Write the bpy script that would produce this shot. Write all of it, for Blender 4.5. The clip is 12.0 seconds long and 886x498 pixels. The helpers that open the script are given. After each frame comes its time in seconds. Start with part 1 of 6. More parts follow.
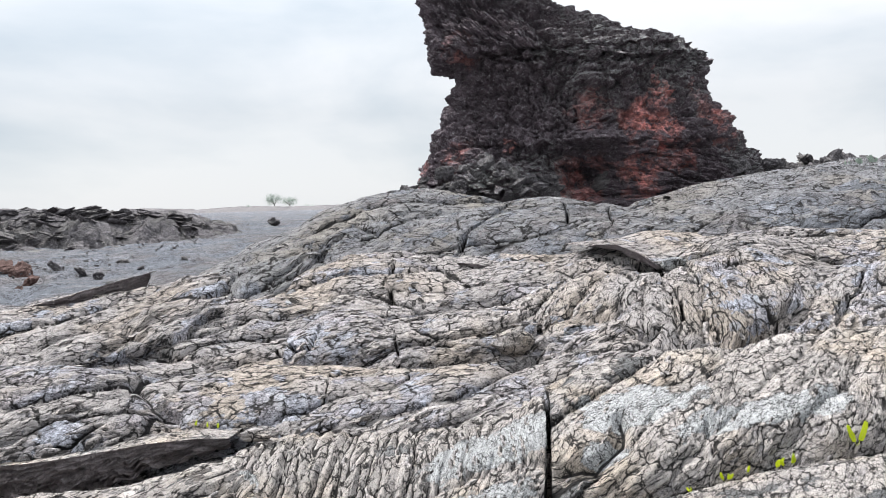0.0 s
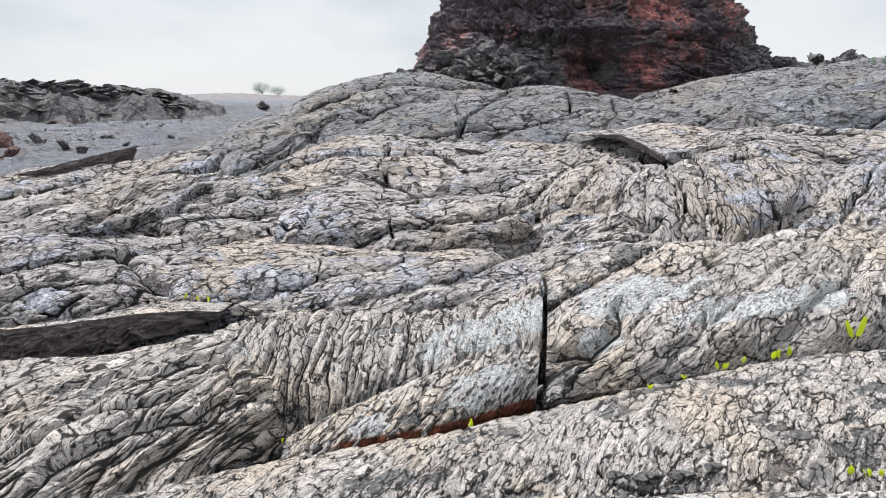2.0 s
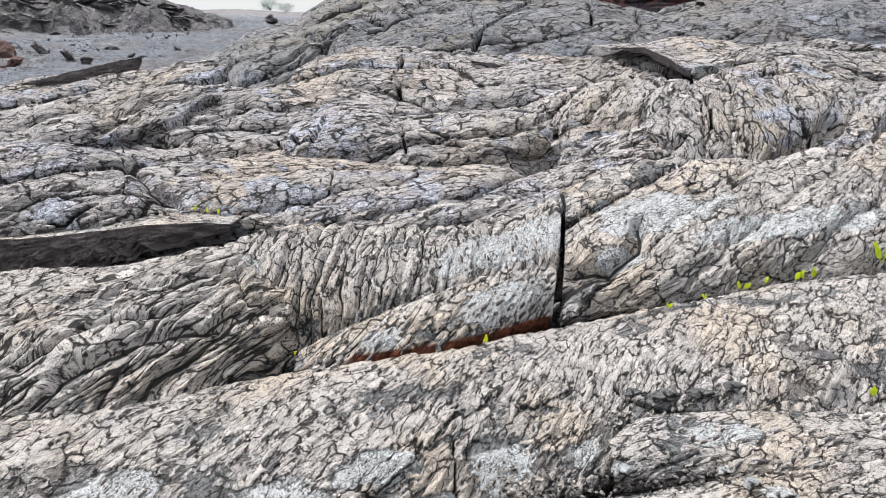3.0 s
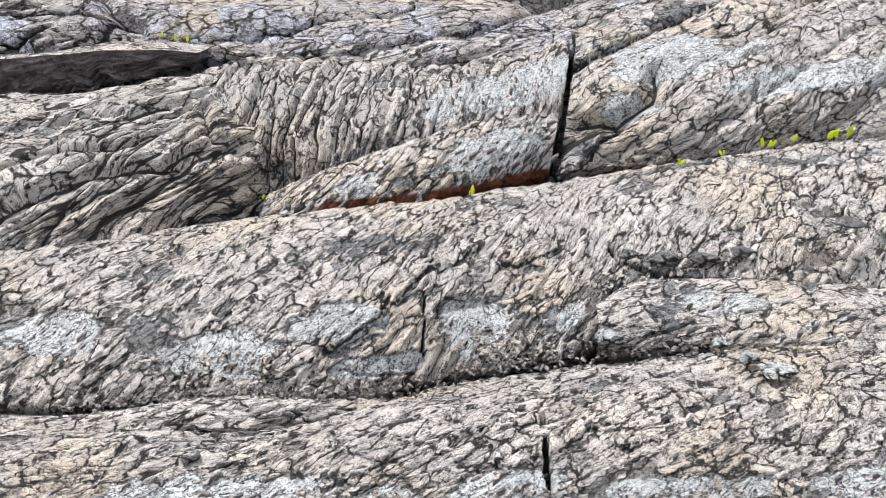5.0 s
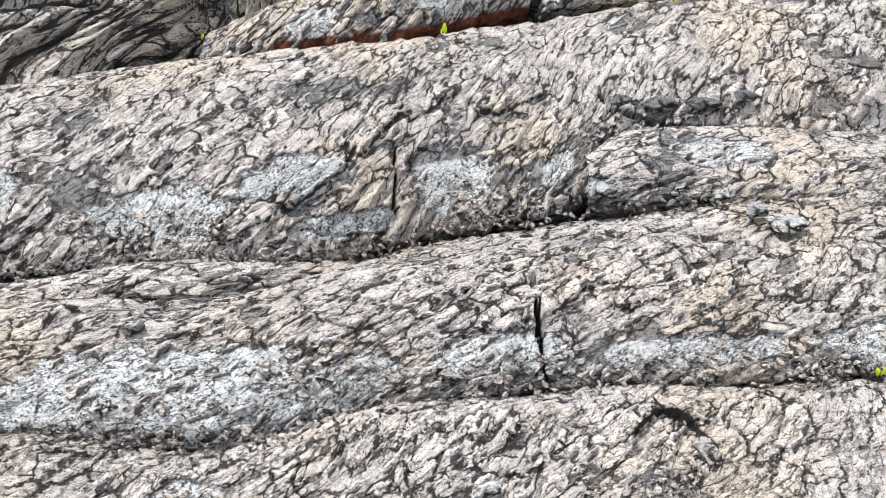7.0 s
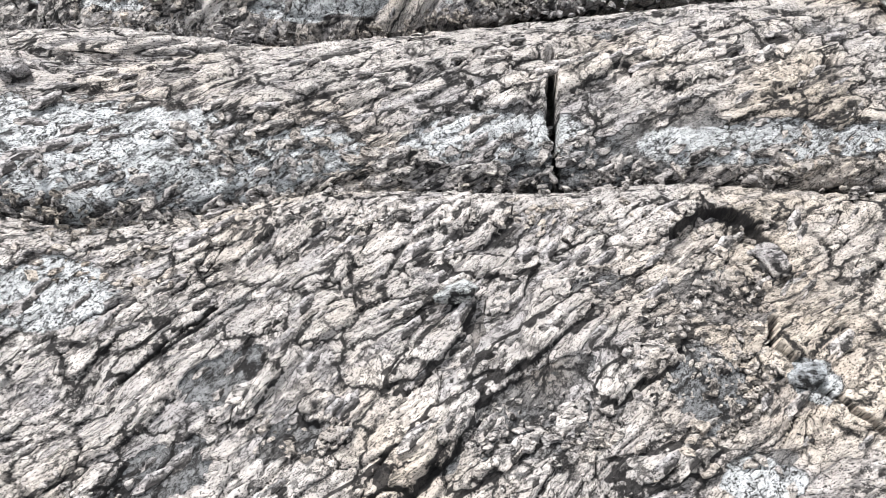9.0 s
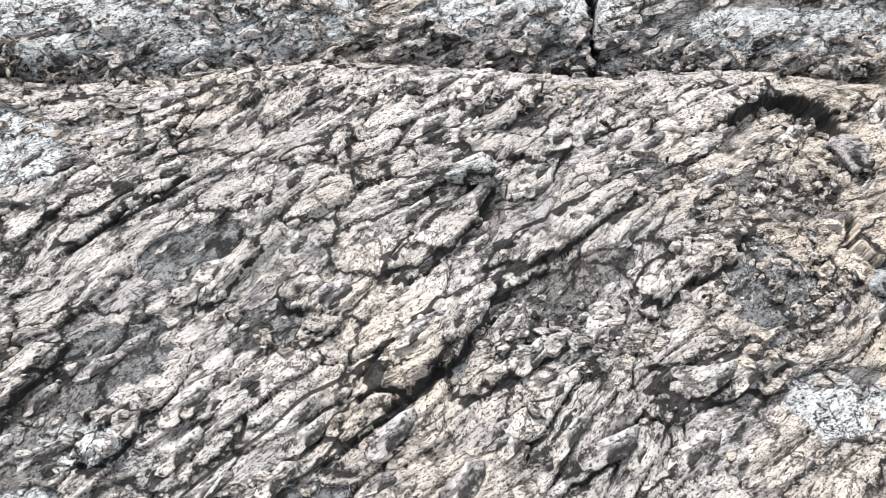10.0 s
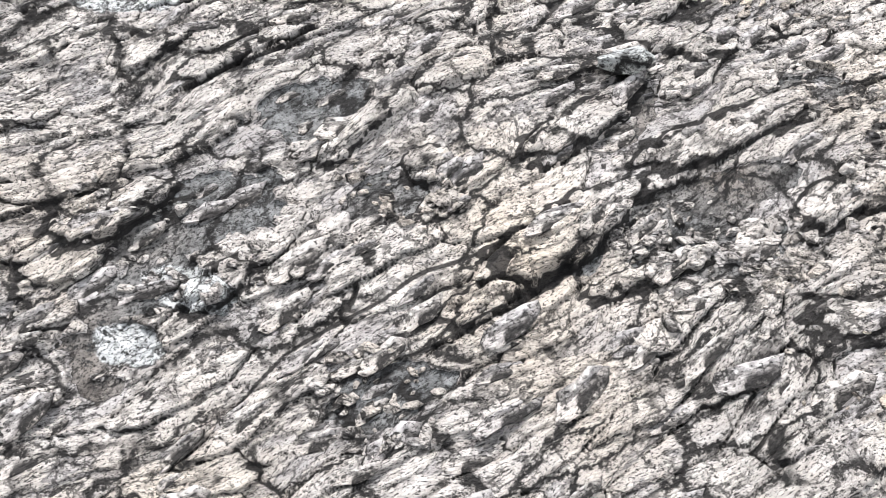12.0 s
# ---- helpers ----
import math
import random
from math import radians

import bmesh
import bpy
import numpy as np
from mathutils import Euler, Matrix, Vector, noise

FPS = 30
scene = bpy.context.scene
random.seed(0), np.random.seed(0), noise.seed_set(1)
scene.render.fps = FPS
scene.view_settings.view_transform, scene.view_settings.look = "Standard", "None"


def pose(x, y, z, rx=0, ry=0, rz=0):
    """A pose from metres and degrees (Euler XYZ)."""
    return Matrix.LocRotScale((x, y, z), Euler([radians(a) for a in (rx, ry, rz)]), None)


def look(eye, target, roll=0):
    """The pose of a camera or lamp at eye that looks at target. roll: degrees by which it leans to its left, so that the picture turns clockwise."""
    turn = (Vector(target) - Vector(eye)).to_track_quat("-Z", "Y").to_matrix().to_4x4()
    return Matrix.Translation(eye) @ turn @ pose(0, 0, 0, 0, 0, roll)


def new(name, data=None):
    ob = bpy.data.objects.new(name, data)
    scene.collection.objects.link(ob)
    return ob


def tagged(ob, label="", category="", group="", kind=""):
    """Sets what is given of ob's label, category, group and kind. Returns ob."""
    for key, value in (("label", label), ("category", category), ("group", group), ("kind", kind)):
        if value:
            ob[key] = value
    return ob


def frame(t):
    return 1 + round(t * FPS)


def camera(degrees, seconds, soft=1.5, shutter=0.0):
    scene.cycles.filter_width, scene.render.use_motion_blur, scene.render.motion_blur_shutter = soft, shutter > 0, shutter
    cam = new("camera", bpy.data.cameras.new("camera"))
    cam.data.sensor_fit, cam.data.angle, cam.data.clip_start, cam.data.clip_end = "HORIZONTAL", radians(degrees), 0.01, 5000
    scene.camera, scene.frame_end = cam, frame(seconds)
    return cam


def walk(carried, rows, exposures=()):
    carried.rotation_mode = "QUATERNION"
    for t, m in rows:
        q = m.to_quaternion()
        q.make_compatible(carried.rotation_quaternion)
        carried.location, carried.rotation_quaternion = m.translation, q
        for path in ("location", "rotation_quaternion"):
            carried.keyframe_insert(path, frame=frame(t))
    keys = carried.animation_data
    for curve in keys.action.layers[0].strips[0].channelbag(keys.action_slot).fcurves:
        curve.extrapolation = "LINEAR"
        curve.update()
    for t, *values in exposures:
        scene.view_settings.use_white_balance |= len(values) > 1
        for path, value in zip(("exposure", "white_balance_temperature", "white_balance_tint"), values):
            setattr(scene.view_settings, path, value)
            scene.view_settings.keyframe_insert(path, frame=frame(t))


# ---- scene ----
cam = camera(61.5, 12.0, soft=0.7)
PATH = [
    (0, (0.042, 0.1, 1.611), (0.035, 2.097, 1.488), -1.6),
    (0.5, (0.058, 0.104, 1.6), (0.064, 2.096, 1.426), -0.9),
    (1, (0.05, 0.109, 1.58), (0.064, 2.095, 1.348), -0.2),
    (1.5, (0.024, 0.148, 1.554), (0.046, 2.124, 1.25), 0.4),
    (2, (-0.014, 0.213, 1.51), (0.01, 2.174, 1.117), 0.8),
    (2.5, (-0.031, 0.269, 1.475), (-0.014, 2.208, 0.985), 1.1),
    (3, (-0.038, 0.292, 1.448), (-0.036, 2.203, 0.857), 1.4),
    (3.2, (-0.038, 0.303, 1.433), (-0.044, 2.202, 0.804), 1.5),
    (4.8, (0.108, 0.52, 1.307), (0.054, 2.308, 0.414), 2.8),
    (5, (0.1, 0.535, 1.287), (0.061, 2.307, 0.361), 3.3),
    (5.5, (0.064, 0.575, 1.223), (0.074, 2.31, 0.227), 4.2),
    (6, (0.022, 0.627, 1.18), (0.09, 2.32, 0.117), 5.0),
    (6.5, (0.007, 0.654, 1.153), (0.118, 2.301, 0.024), 5.6),
    (6.9, (0.028, 0.687, 1.115), (0.146, 2.294, -0.07), 5.7),
    (7, (0.041, 0.706, 1.108), (0.156, 2.3, -0.093), 5.7),
    (7.2, (0.066, 0.732, 1.097), (0.175, 2.301, -0.139), 5.6),
    (8.8, (0.229, 0.802, 0.721), (0.195, 2.308, -0.594), 4.2),
    (9, (0.213, 0.815, 0.664), (0.176, 2.307, -0.667), 4.5),
    (9.5, (0.202, 0.839, 0.561), (0.161, 2.314, -0.789), 5.7),
    (10, (0.217, 0.851, 0.48), (0.168, 2.296, -0.902), 6.9),
    (10.5, (0.21, 0.867, 0.443), (0.149, 2.273, -0.978), 8.3),
    (11, (0.167, 0.868, 0.423), (0.088, 2.228, -1.042), 9.5),
    (11.5, (0.153, 0.856, 0.397), (0.06, 2.186, -1.094), 11.2),
    (12, (0.143, 0.842, 0.393), (0.019, 2.146, -1.118), 12.3),
]
# the clip's camera brightens a little as the sky leaves the picture
walk(cam, [(t, look(eye, target, roll)) for t, eye, target, roll in PATH], [(0, 0.88), (2.5, 0.86), (5, 1.0), (7, 1.08), (12, 1.14)])

# ---------------------------------------------------------------- light
SUN_EL, SUN_AZ = radians(58), radians(-48)      # azimuth from +y towards +x
world = bpy.data.worlds.new("overcast_sky")
scene.world = world
world.use_nodes = True


def nodes_of(tree):
    tree.nodes.clear()

    def add(kind, **kw):
        n = tree.nodes.new(kind)
        for k, v in kw.items():
            if k == "props":
                if "operation" in v:
                    n.operation = v["operation"]
                if "data_type" in v:
                    n.data_type = v["data_type"]
                if "blend_type" in v:
                    n.blend_type = v["blend_type"]
                if "attribute_name" in v:
                    n.attribute_name = v["attribute_name"]
            else:
                n.inputs[k if not k.startswith("i_") else int(k[2:])].default_value = v
        return n
    return add, tree.links.new


add, link = nodes_of(world.node_tree)
tc = add("ShaderNodeTexCoord")
sky = add("ShaderNodeTexSky")
sky.sky_type, sky.sun_disc, sky.sun_elevation, sky.sun_rotation = "NISHITA", False, SUN_EL, SUN_AZ
sep = add("ShaderNodeSeparateXYZ")
link(tc.outputs["Generated"], sep.inputs[0])
mp = add("ShaderNodeMapping", Location=(0.35, 0.0, 0.12), Scale=(1.0, 1.0, 2.6))
link(tc.outputs["Generated"], mp.inputs[0])
cn = add("ShaderNodeTexNoise", Scale=2.3, Detail=6.0, Roughness=0.5, Distortion=0.25)
link(mp.outputs[0], cn.inputs["Vector"])
ramp = add("ShaderNodeValToRGB")
ramp.color_ramp.elements[0].position, ramp.color_ramp.elements[0].color = 0.43, (0.485, 0.497, 0.515, 1)
ramp.color_ramp.elements[1].position, ramp.color_ramp.elements[1].color = 0.70, (0.325, 0.367, 0.408, 1)
link(cn.outputs["Fac"], ramp.inputs[0])
# an overcast dome is about three times brighter overhead than at the horizon
zen = add("ShaderNodeMapRange", i_1=0.12, i_2=0.95, i_3=1.0, i_4=2.6)
link(sep.outputs[2], zen.inputs[0])
mul = add("ShaderNodeVectorMath", props={"operation": "SCALE"})
link(ramp.outputs[0], mul.inputs[0])
link(zen.outputs[0], mul.inputs["Scale"])
skyd = add("ShaderNodeVectorMath", props={"operation": "SCALE"}, Scale=0.06)
link(sky.outputs[0], skyd.inputs[0])
mixw = add("ShaderNodeMix", props={"data_type": "RGBA"}, Factor=0.9)
link(skyd.outputs[0], mixw.inputs[6])
link(mul.outputs[0], mixw.inputs[7])
bg = add("ShaderNodeBackground", Strength=1.0)
link(mixw.outputs[2], bg.inputs[0])
wo = add("ShaderNodeOutputWorld")
link(bg.outputs[0], wo.inputs[0])

sun = new("sun", bpy.data.lights.new("sun", "SUN"))
sun.data.energy, sun.data.angle, sun.data.color = 4.8, radians(9), (1.0, 0.985, 0.965)
sun_from = Vector((math.sin(SUN_AZ) * math.cos(SUN_EL), math.cos(SUN_AZ) * math.cos(SUN_EL), math.sin(SUN_EL)))
sun.matrix_basis = look(sun_from * 50, (0, 0, 0))

# ---------------------------------------------------------------- materials


def rock_material(name, grey, tan, dark, scale=1.0, loose=False, rust=(0.12, 0.038, 0.018), rough=0.94, fibre=1.0, tear=0.52, net=(21.0, 0.5, 0.066), cracked=(0.35, 0.44), fine_net=0.9, rims=1.0, relief=None):
    """Pahoehoe skin: weathered tan crust over blue-grey rock, dark where it is freshly broken and where shade is
    painted into creases. The mesh says where crust is left and which way its fibres run; a loose piece takes its tone
    from its own random number."""
    m = bpy.data.materials.new(name)
    m.use_nodes = True
    add, link = nodes_of(m.node_tree)
    tc = add("ShaderNodeTexCoord")

    def attribute(key):
        return add("ShaderNodeAttribute", props={"attribute_name": key})

    if loose:
        oi = add("ShaderNodeObjectInfo")
        c0 = add("ShaderNodeMapRange", i_1=0.0, i_2=1.0, i_3=0.50, i_4=0.95)
        link(oi.outputs["Random"], c0.inputs[0])
        t0 = add("ShaderNodeMapRange", i_1=0.0, i_2=1.0, i_3=0.4, i_4=0.75)
        link(oi.outputs["Random"], t0.inputs[0])
        crust, tone, flow = c0.outputs[0], t0.outputs[0], tc.outputs["Object"]
    else:
        crust, tone, flow = attribute("crust").outputs["Fac"], attribute("tone").outputs["Fac"], attribute("flow").outputs["Vector"]

    def noise(sc, det=4.0, ro=0.6, vec=None, stretch=None):
        n = add("ShaderNodeTexNoise", Scale=sc * scale, Detail=det, Roughness=ro)
        src = vec or tc.outputs["Object"]
        if stretch:
            mp = add("ShaderNodeMapping", Scale=stretch)
            link(src, mp.inputs[0])
            src = mp.outputs[0]
        link(src, n.inputs["Vector"])
        return n.outputs["Fac"]

    def ramp(fac, p0, p1, c0=(0, 0, 0, 1), c1=(1, 1, 1, 1)):
        r = add("ShaderNodeValToRGB")
        r.color_ramp.elements[0].position, r.color_ramp.elements[0].color = p0, c0
        r.color_ramp.elements[1].position, r.color_ramp.elements[1].color = p1, c1
        link(fac, r.inputs[0])
        return r.outputs[0]

    def times(c, k):
        return tuple(min(1.0, v * k) for v in c)

    def mix(fac, a, b, kind="MIX"):
        n = add("ShaderNodeMix", props={"data_type": "RGBA", "blend_type": kind})
        for s, v in ((0, fac), (6, a), (7, b)):
            if isinstance(v, (float, int)):
                n.inputs[s].default_value = v if s == 0 else (v, v, v, 1)
            elif isinstance(v, tuple):
                n.inputs[s].default_value = (*v, 1)
            else:
                link(v, n.inputs[s])
        return n.outputs[2]

    def math2(op, a, bv):
        n = add("ShaderNodeMath", props={"operation": op})
        for i, v in enumerate((a, bv)):
            if isinstance(v, (float, int)):
                n.inputs[i].default_value = v
            else:
                link(v, n.inputs[i])
        return n.outputs[0]

    def total(*terms):
        out = terms[0]
        for v in terms[1:]:
            out = math2("ADD", out, v)
        return out

    white, black = (1, 1, 1, 1), (0, 0, 0, 1)
    smooth_part = 0.0 if loose else attribute("bloom").outputs["Fac"]
    solid = math2("SUBTRACT", 1.0, math2("MULTIPLY", smooth_part, 0.75))

    # fibres of the crust, and grains
    fib = noise(190.0, 5.0, 0.7, flow, (0.16, 1.0, 1.0))
    stroke = noise(80.0, 6.0, 0.68, flow, (0.28, 1.0, 1.0))
    grain = noise(420.0, 4.0, 0.7)
    pit = noise(560.0, 4.0, 0.72, flow, (0.5, 1.0, 1.0))

    # torn layers: where crust is left, and where a second layer lies on it
    torn = noise(26.0, 9.0, 0.64, flow, (0.42, 1.0, 0.9))
    field = math2("ADD", math2("MULTIPLY", crust, solid), math2("MULTIPLY", math2("SUBTRACT", torn, 0.5), 2.0 * tear))
    left = ramp(field, 0.385, 0.425)
    upper = ramp(field, 0.69, 0.72)
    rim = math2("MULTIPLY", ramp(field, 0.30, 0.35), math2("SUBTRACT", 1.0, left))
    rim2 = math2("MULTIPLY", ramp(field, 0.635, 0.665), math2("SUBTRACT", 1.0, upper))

    # a net of shrinkage cracks, longer along the fibres
    wob = add("ShaderNodeTexNoise", Scale=34.0 * scale, Detail=6.0, Roughness=0.68)
    link(flow, wob.inputs["Vector"])
    off = add("ShaderNodeVectorMath", props={"operation": "MULTIPLY_ADD"})
    link(wob.outputs["Color"], off.inputs[0])
    off.inputs[1].default_value = (0.055 / scale, 0.045 / scale, 0.02 / scale)
    link(flow, off.inputs[2])

    def splits(sc, stretch, wide, seed):
        mp = add("ShaderNodeMapping", Scale=(stretch, 1.0, 0.6), Location=(seed, seed * 0.7, 0))
        link(off.outputs[0], mp.inputs[0])
        v = add("ShaderNodeTexVoronoi", Scale=sc * scale)
        v.feature = "DISTANCE_TO_EDGE"
        link(mp.outputs[0], v.inputs["Vector"])
        d = math2("ADD", v.outputs["Distance"], math2("MULTIPLY", math2("SUBTRACT", noise(90.0, 5.0, 0.75), 0.5), wide * 1.5))
        return ramp(d, wide * 0.35, wide, white, black)
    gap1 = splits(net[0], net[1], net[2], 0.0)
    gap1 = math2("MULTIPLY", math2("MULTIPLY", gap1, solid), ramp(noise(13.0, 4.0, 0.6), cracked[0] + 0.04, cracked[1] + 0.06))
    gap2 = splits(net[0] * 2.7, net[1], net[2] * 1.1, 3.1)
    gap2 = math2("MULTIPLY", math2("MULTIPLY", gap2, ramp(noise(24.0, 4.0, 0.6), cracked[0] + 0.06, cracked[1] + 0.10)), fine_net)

    # grey rock: gritty, with pale mineral bloom in ragged patches, speckled with dark vesicles
    speck = math2("MULTIPLY", ramp(noise(150.0, 5.0, 0.75), 0.42, 0.47, white, black), ramp(noise(28.0, 4.0, 0.7), 0.36, 0.52))
    pale = ramp(noise(6.5, 7.0, 0.72), 0.52, 0.66)
    if not loose:
        bloom = math2("ADD", math2("MULTIPLY", smooth_part, 1.1), math2("MULTIPLY", math2("SUBTRACT", noise(30.0, 9.0, 0.8), 0.5), 2.8))
        bloom = math2("MULTIPLY", ramp(bloom, 0.30, 0.62), ramp(smooth_part, 0.05, 0.3))
        pale = math2("MAXIMUM", math2("MULTIPLY", pale, 0.3), bloom)
    body = mix(ramp(noise(60.0, 8.0, 0.78), 0.36, 0.64), times(grey, 0.55), times(grey, 1.35))
    body = mix(ramp(noise(3.6, 4.0, 0.6), 0.44, 0.62), body, mix(1.0, body, (1.12, 0.98, 0.88), "MULTIPLY"))
    g1 = mix(speck, mix(pale, body, (min(0.78, grey[0] * 2.75), min(0.79, grey[1] * 2.78), min(0.80, grey[2] * 2.76))), times(grey, 0.28))
    # tan crust, paler on the upper layer, with streaks along the fibres
    t1 = mix(ramp(noise(8.0, 5.0, 0.65), 0.35, 0.65), times(tan, 0.86), times(tan, 1.06))
    t1 = mix(ramp(fib, 0.36, 0.60), mix(1.0, t1, (0.80, 0.78, 0.77), "MULTIPLY"), t1)
    t1 = mix(ramp(noise(30.0, 5.0, 0.7), 0.45, 0.62), t1, mix(1.0, t1, (1.10, 1.09, 1.07), "MULTIPLY"))
    t1 = mix(upper, mix(1.0, t1, (0.90, 0.91, 0.94), "MULTIPLY"), t1)
    t1 = mix(math2("MULTIPLY", ramp(noise(2.2, 3.0, 0.5), 0.48, 0.62), 0.6), t1, mix(1.0, t1, (1.09, 0.98, 0.81), "MULTIPLY"))
    col = mix(left, g1, t1)
    col = mix(1.0, col, ramp(tone, 0.0, 1.0, (0.74, 0.74, 0.75, 1), (1.16, 1.16, 1.15, 1)), "MULTIPLY")
    # broken edges, splits and vesicles show the dark inside; rims add painted shade
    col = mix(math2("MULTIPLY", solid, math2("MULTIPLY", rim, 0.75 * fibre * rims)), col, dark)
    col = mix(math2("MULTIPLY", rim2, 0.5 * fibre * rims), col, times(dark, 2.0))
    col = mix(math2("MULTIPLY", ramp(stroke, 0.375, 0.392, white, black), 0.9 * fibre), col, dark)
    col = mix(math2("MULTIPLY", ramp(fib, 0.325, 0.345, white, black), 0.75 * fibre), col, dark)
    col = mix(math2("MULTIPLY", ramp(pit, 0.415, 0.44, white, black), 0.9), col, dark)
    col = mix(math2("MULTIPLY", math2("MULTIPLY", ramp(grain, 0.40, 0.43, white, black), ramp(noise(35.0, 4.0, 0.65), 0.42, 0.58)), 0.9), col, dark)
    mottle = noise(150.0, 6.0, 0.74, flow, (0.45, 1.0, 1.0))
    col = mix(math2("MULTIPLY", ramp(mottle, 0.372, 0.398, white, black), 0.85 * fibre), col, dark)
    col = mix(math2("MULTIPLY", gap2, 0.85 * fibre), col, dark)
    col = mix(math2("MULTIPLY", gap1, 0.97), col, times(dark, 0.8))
    col = mix(math2("MULTIPLY", ramp(noise(1.9, 6.0, 0.68), 0.54, 0.74), 0.13), col, times(dark, 2.0))
    if not loose:
        # dark of broken edges, and the shade painted into creases, gaps and hollows
        col = mix(math2("MULTIPLY", ramp(math2("ADD", attribute("break_shade").outputs["Fac"], math2("MULTIPLY", math2("SUBTRACT", torn, 0.5), 0.4)), 0.35, 0.65), 0.94), col, dark)
        rustc = mix(ramp(noise(30.0, 5.0, 0.7), 0.35, 0.65), times(rust, 0.25), times(rust, 1.7))
        col = mix(attribute("rust").outputs["Fac"], col, rustc)
    b = add("ShaderNodeBsdfPrincipled", Roughness=rough)
    b.inputs["Specular IOR Level"].default_value = 0.2
    link(col, b.inputs["Base Color"])
    hs = total(math2("MULTIPLY", math2("MULTIPLY", fib, left), 1.0), math2("MULTIPLY", grain, 0.35), math2("MULTIPLY", ramp(pit, 0.36, 0.46), 0.22), math2("MULTIPLY", noise(60.0, 9.0, 0.82), 0.9),
               math2("MULTIPLY", ramp(stroke, 0.36, 0.50), 0.6), math2("MULTIPLY", math2("ADD", left, math2("MULTIPLY", upper, 0.8)), 0.75 * rims),
               math2("MULTIPLY", ramp(mottle, 0.36, 0.46), 0.4), math2("MULTIPLY", gap1, -0.9), math2("MULTIPLY", gap2, -0.5), math2("MULTIPLY", speck, -0.35))
    bump = add("ShaderNodeBump", Strength=1.0, Distance=relief or 0.0068 / scale)
    link(hs, bump.inputs["Height"])
    link(bump.outputs[0], b.inputs["Normal"])
    out = add("ShaderNodeOutputMaterial")
    link(b.outputs[0], out.inputs[0])
    return m


def clinker_material(name, base, light, red, spots=(), scale=1.0, lichen=(0.14, 0.145, 0.12), lichen_amount=0.0, lichen_spots=()):
    """Dark spatter and clinker, with oxidised red zones at given places (x, y, z, radius)."""
    m = bpy.data.materials.new(name)
    m.use_nodes = True
    add, link = nodes_of(m.node_tree)
    place = add("ShaderNodeNewGeometry").outputs["Position"]

    def noise(sc, det=5.0, ro=0.65):
        n = add("ShaderNodeTexNoise", Scale=sc * scale, Detail=det, Roughness=ro)
        link(place, n.inputs["Vector"])
        return n.outputs["Fac"]

    def ramp(fac, p0, p1):
        r = add("ShaderNodeMapRange", i_1=p0, i_2=p1)
        link(fac, r.inputs[0])
        return r.outputs[0]

    def mix(fac, a, b):
        n = add("ShaderNodeMix", props={"data_type": "RGBA"})
        for s, v in ((0, fac), (6, a), (7, b)):
            if isinstance(v, (float, int)):
                n.inputs[s].default_value = v if s == 0 else (v, v, v, 1)
            elif isinstance(v, tuple):
                n.inputs[s].default_value = (*v, 1)
            else:
                link(v, n.inputs[s])
        return n.outputs[2]

    def math2(op, a, bv):
        n = add("ShaderNodeMath", props={"operation": op})
        for i, v in enumerate((a, bv)):
            if isinstance(v, (float, int)):
                n.inputs[i].default_value = v
            else:
                link(v, n.inputs[i])
        return n.outputs[0]

    col = mix(ramp(noise(6.0), 0.3, 0.7), tuple(c * 0.6 for c in base), tuple(c * 1.5 for c in base))
    col = mix(ramp(noise(26.0, 6, 0.8), 0.55, 0.66), col, light)
    col = mix(ramp(noise(34.0, 5, 0.8), 0.44, 0.36), col, tuple(c * 0.35 for c in base))
    col = mix(math2("MULTIPLY", ramp(noise(85.0, 4, 0.8), 0.54, 0.64), 0.6), col, light)
    wob = noise(5.0, 4.0, 0.6)

    def zones(places):
        total = None
        for x, y, z, r, w in places:
            d = add("ShaderNodeVectorMath", props={"operation": "DISTANCE"})
            link(place, d.inputs[0])
            d.inputs[1].default_value = (x, y, z)
            dd = math2("ADD", d.outputs["Value"], math2("MULTIPLY", math2("SUBTRACT", wob, 0.5), r * 2.2))
            f = add("ShaderNodeMapRange", i_1=r, i_2=r * 0.45, i_3=0.0, i_4=w)
            link(dd, f.inputs[0])
            total = f.outputs[0] if total is None else math2("MAXIMUM", total, f.outputs[0])
        return total
    total = zones(spots)
    if total is not None:
        patchy = math2("MULTIPLY", total, ramp(noise(9.0, 6, 0.75), 0.41, 0.53))
        col = mix(patchy, col, mix(ramp(noise(14.0, 5, 0.7), 0.38, 0.56), tuple(c * 0.35 for c in red), red))
    if lichen_amount:
        ge = add("ShaderNodeNewGeometry")
        se = add("ShaderNodeSeparateXYZ")
        link(ge.outputs["Normal"], se.inputs[0])
        up = math2("MULTIPLY", ramp(se.outputs[2], -0.9, 0.9), ramp(noise(2.5, 6, 0.7), 0.46, 0.60))
        if lichen_spots:
            up = math2("MULTIPLY", zones(lichen_spots), math2("MULTIPLY", ramp(se.outputs[2], -1.0, 0.5), ramp(noise(17.0, 6, 0.75), 0.40, 0.60)))
        col = mix(math2("MULTIPLY", up, lichen_amount), col, lichen)
    b = add("ShaderNodeBsdfPrincipled", Roughness=0.95)
    b.inputs["Specular IOR Level"].default_value = 0.2
    link(col, b.inputs["Base Color"])
    vor = add("ShaderNodeTexVoronoi", Scale=24.0 * scale)
    link(place, vor.inputs["Vector"])
    bump = add("ShaderNodeBump", Strength=1.0, Distance=0.05 / scale)
    link(math2("ADD", noise(45.0, 6.0, 0.85), math2("MULTIPLY", vor.outputs["Distance"], -0.5)), bump.inputs["Height"])
    link(bump.outputs[0], b.inputs["Normal"])
    out = add("ShaderNodeOutputMaterial")
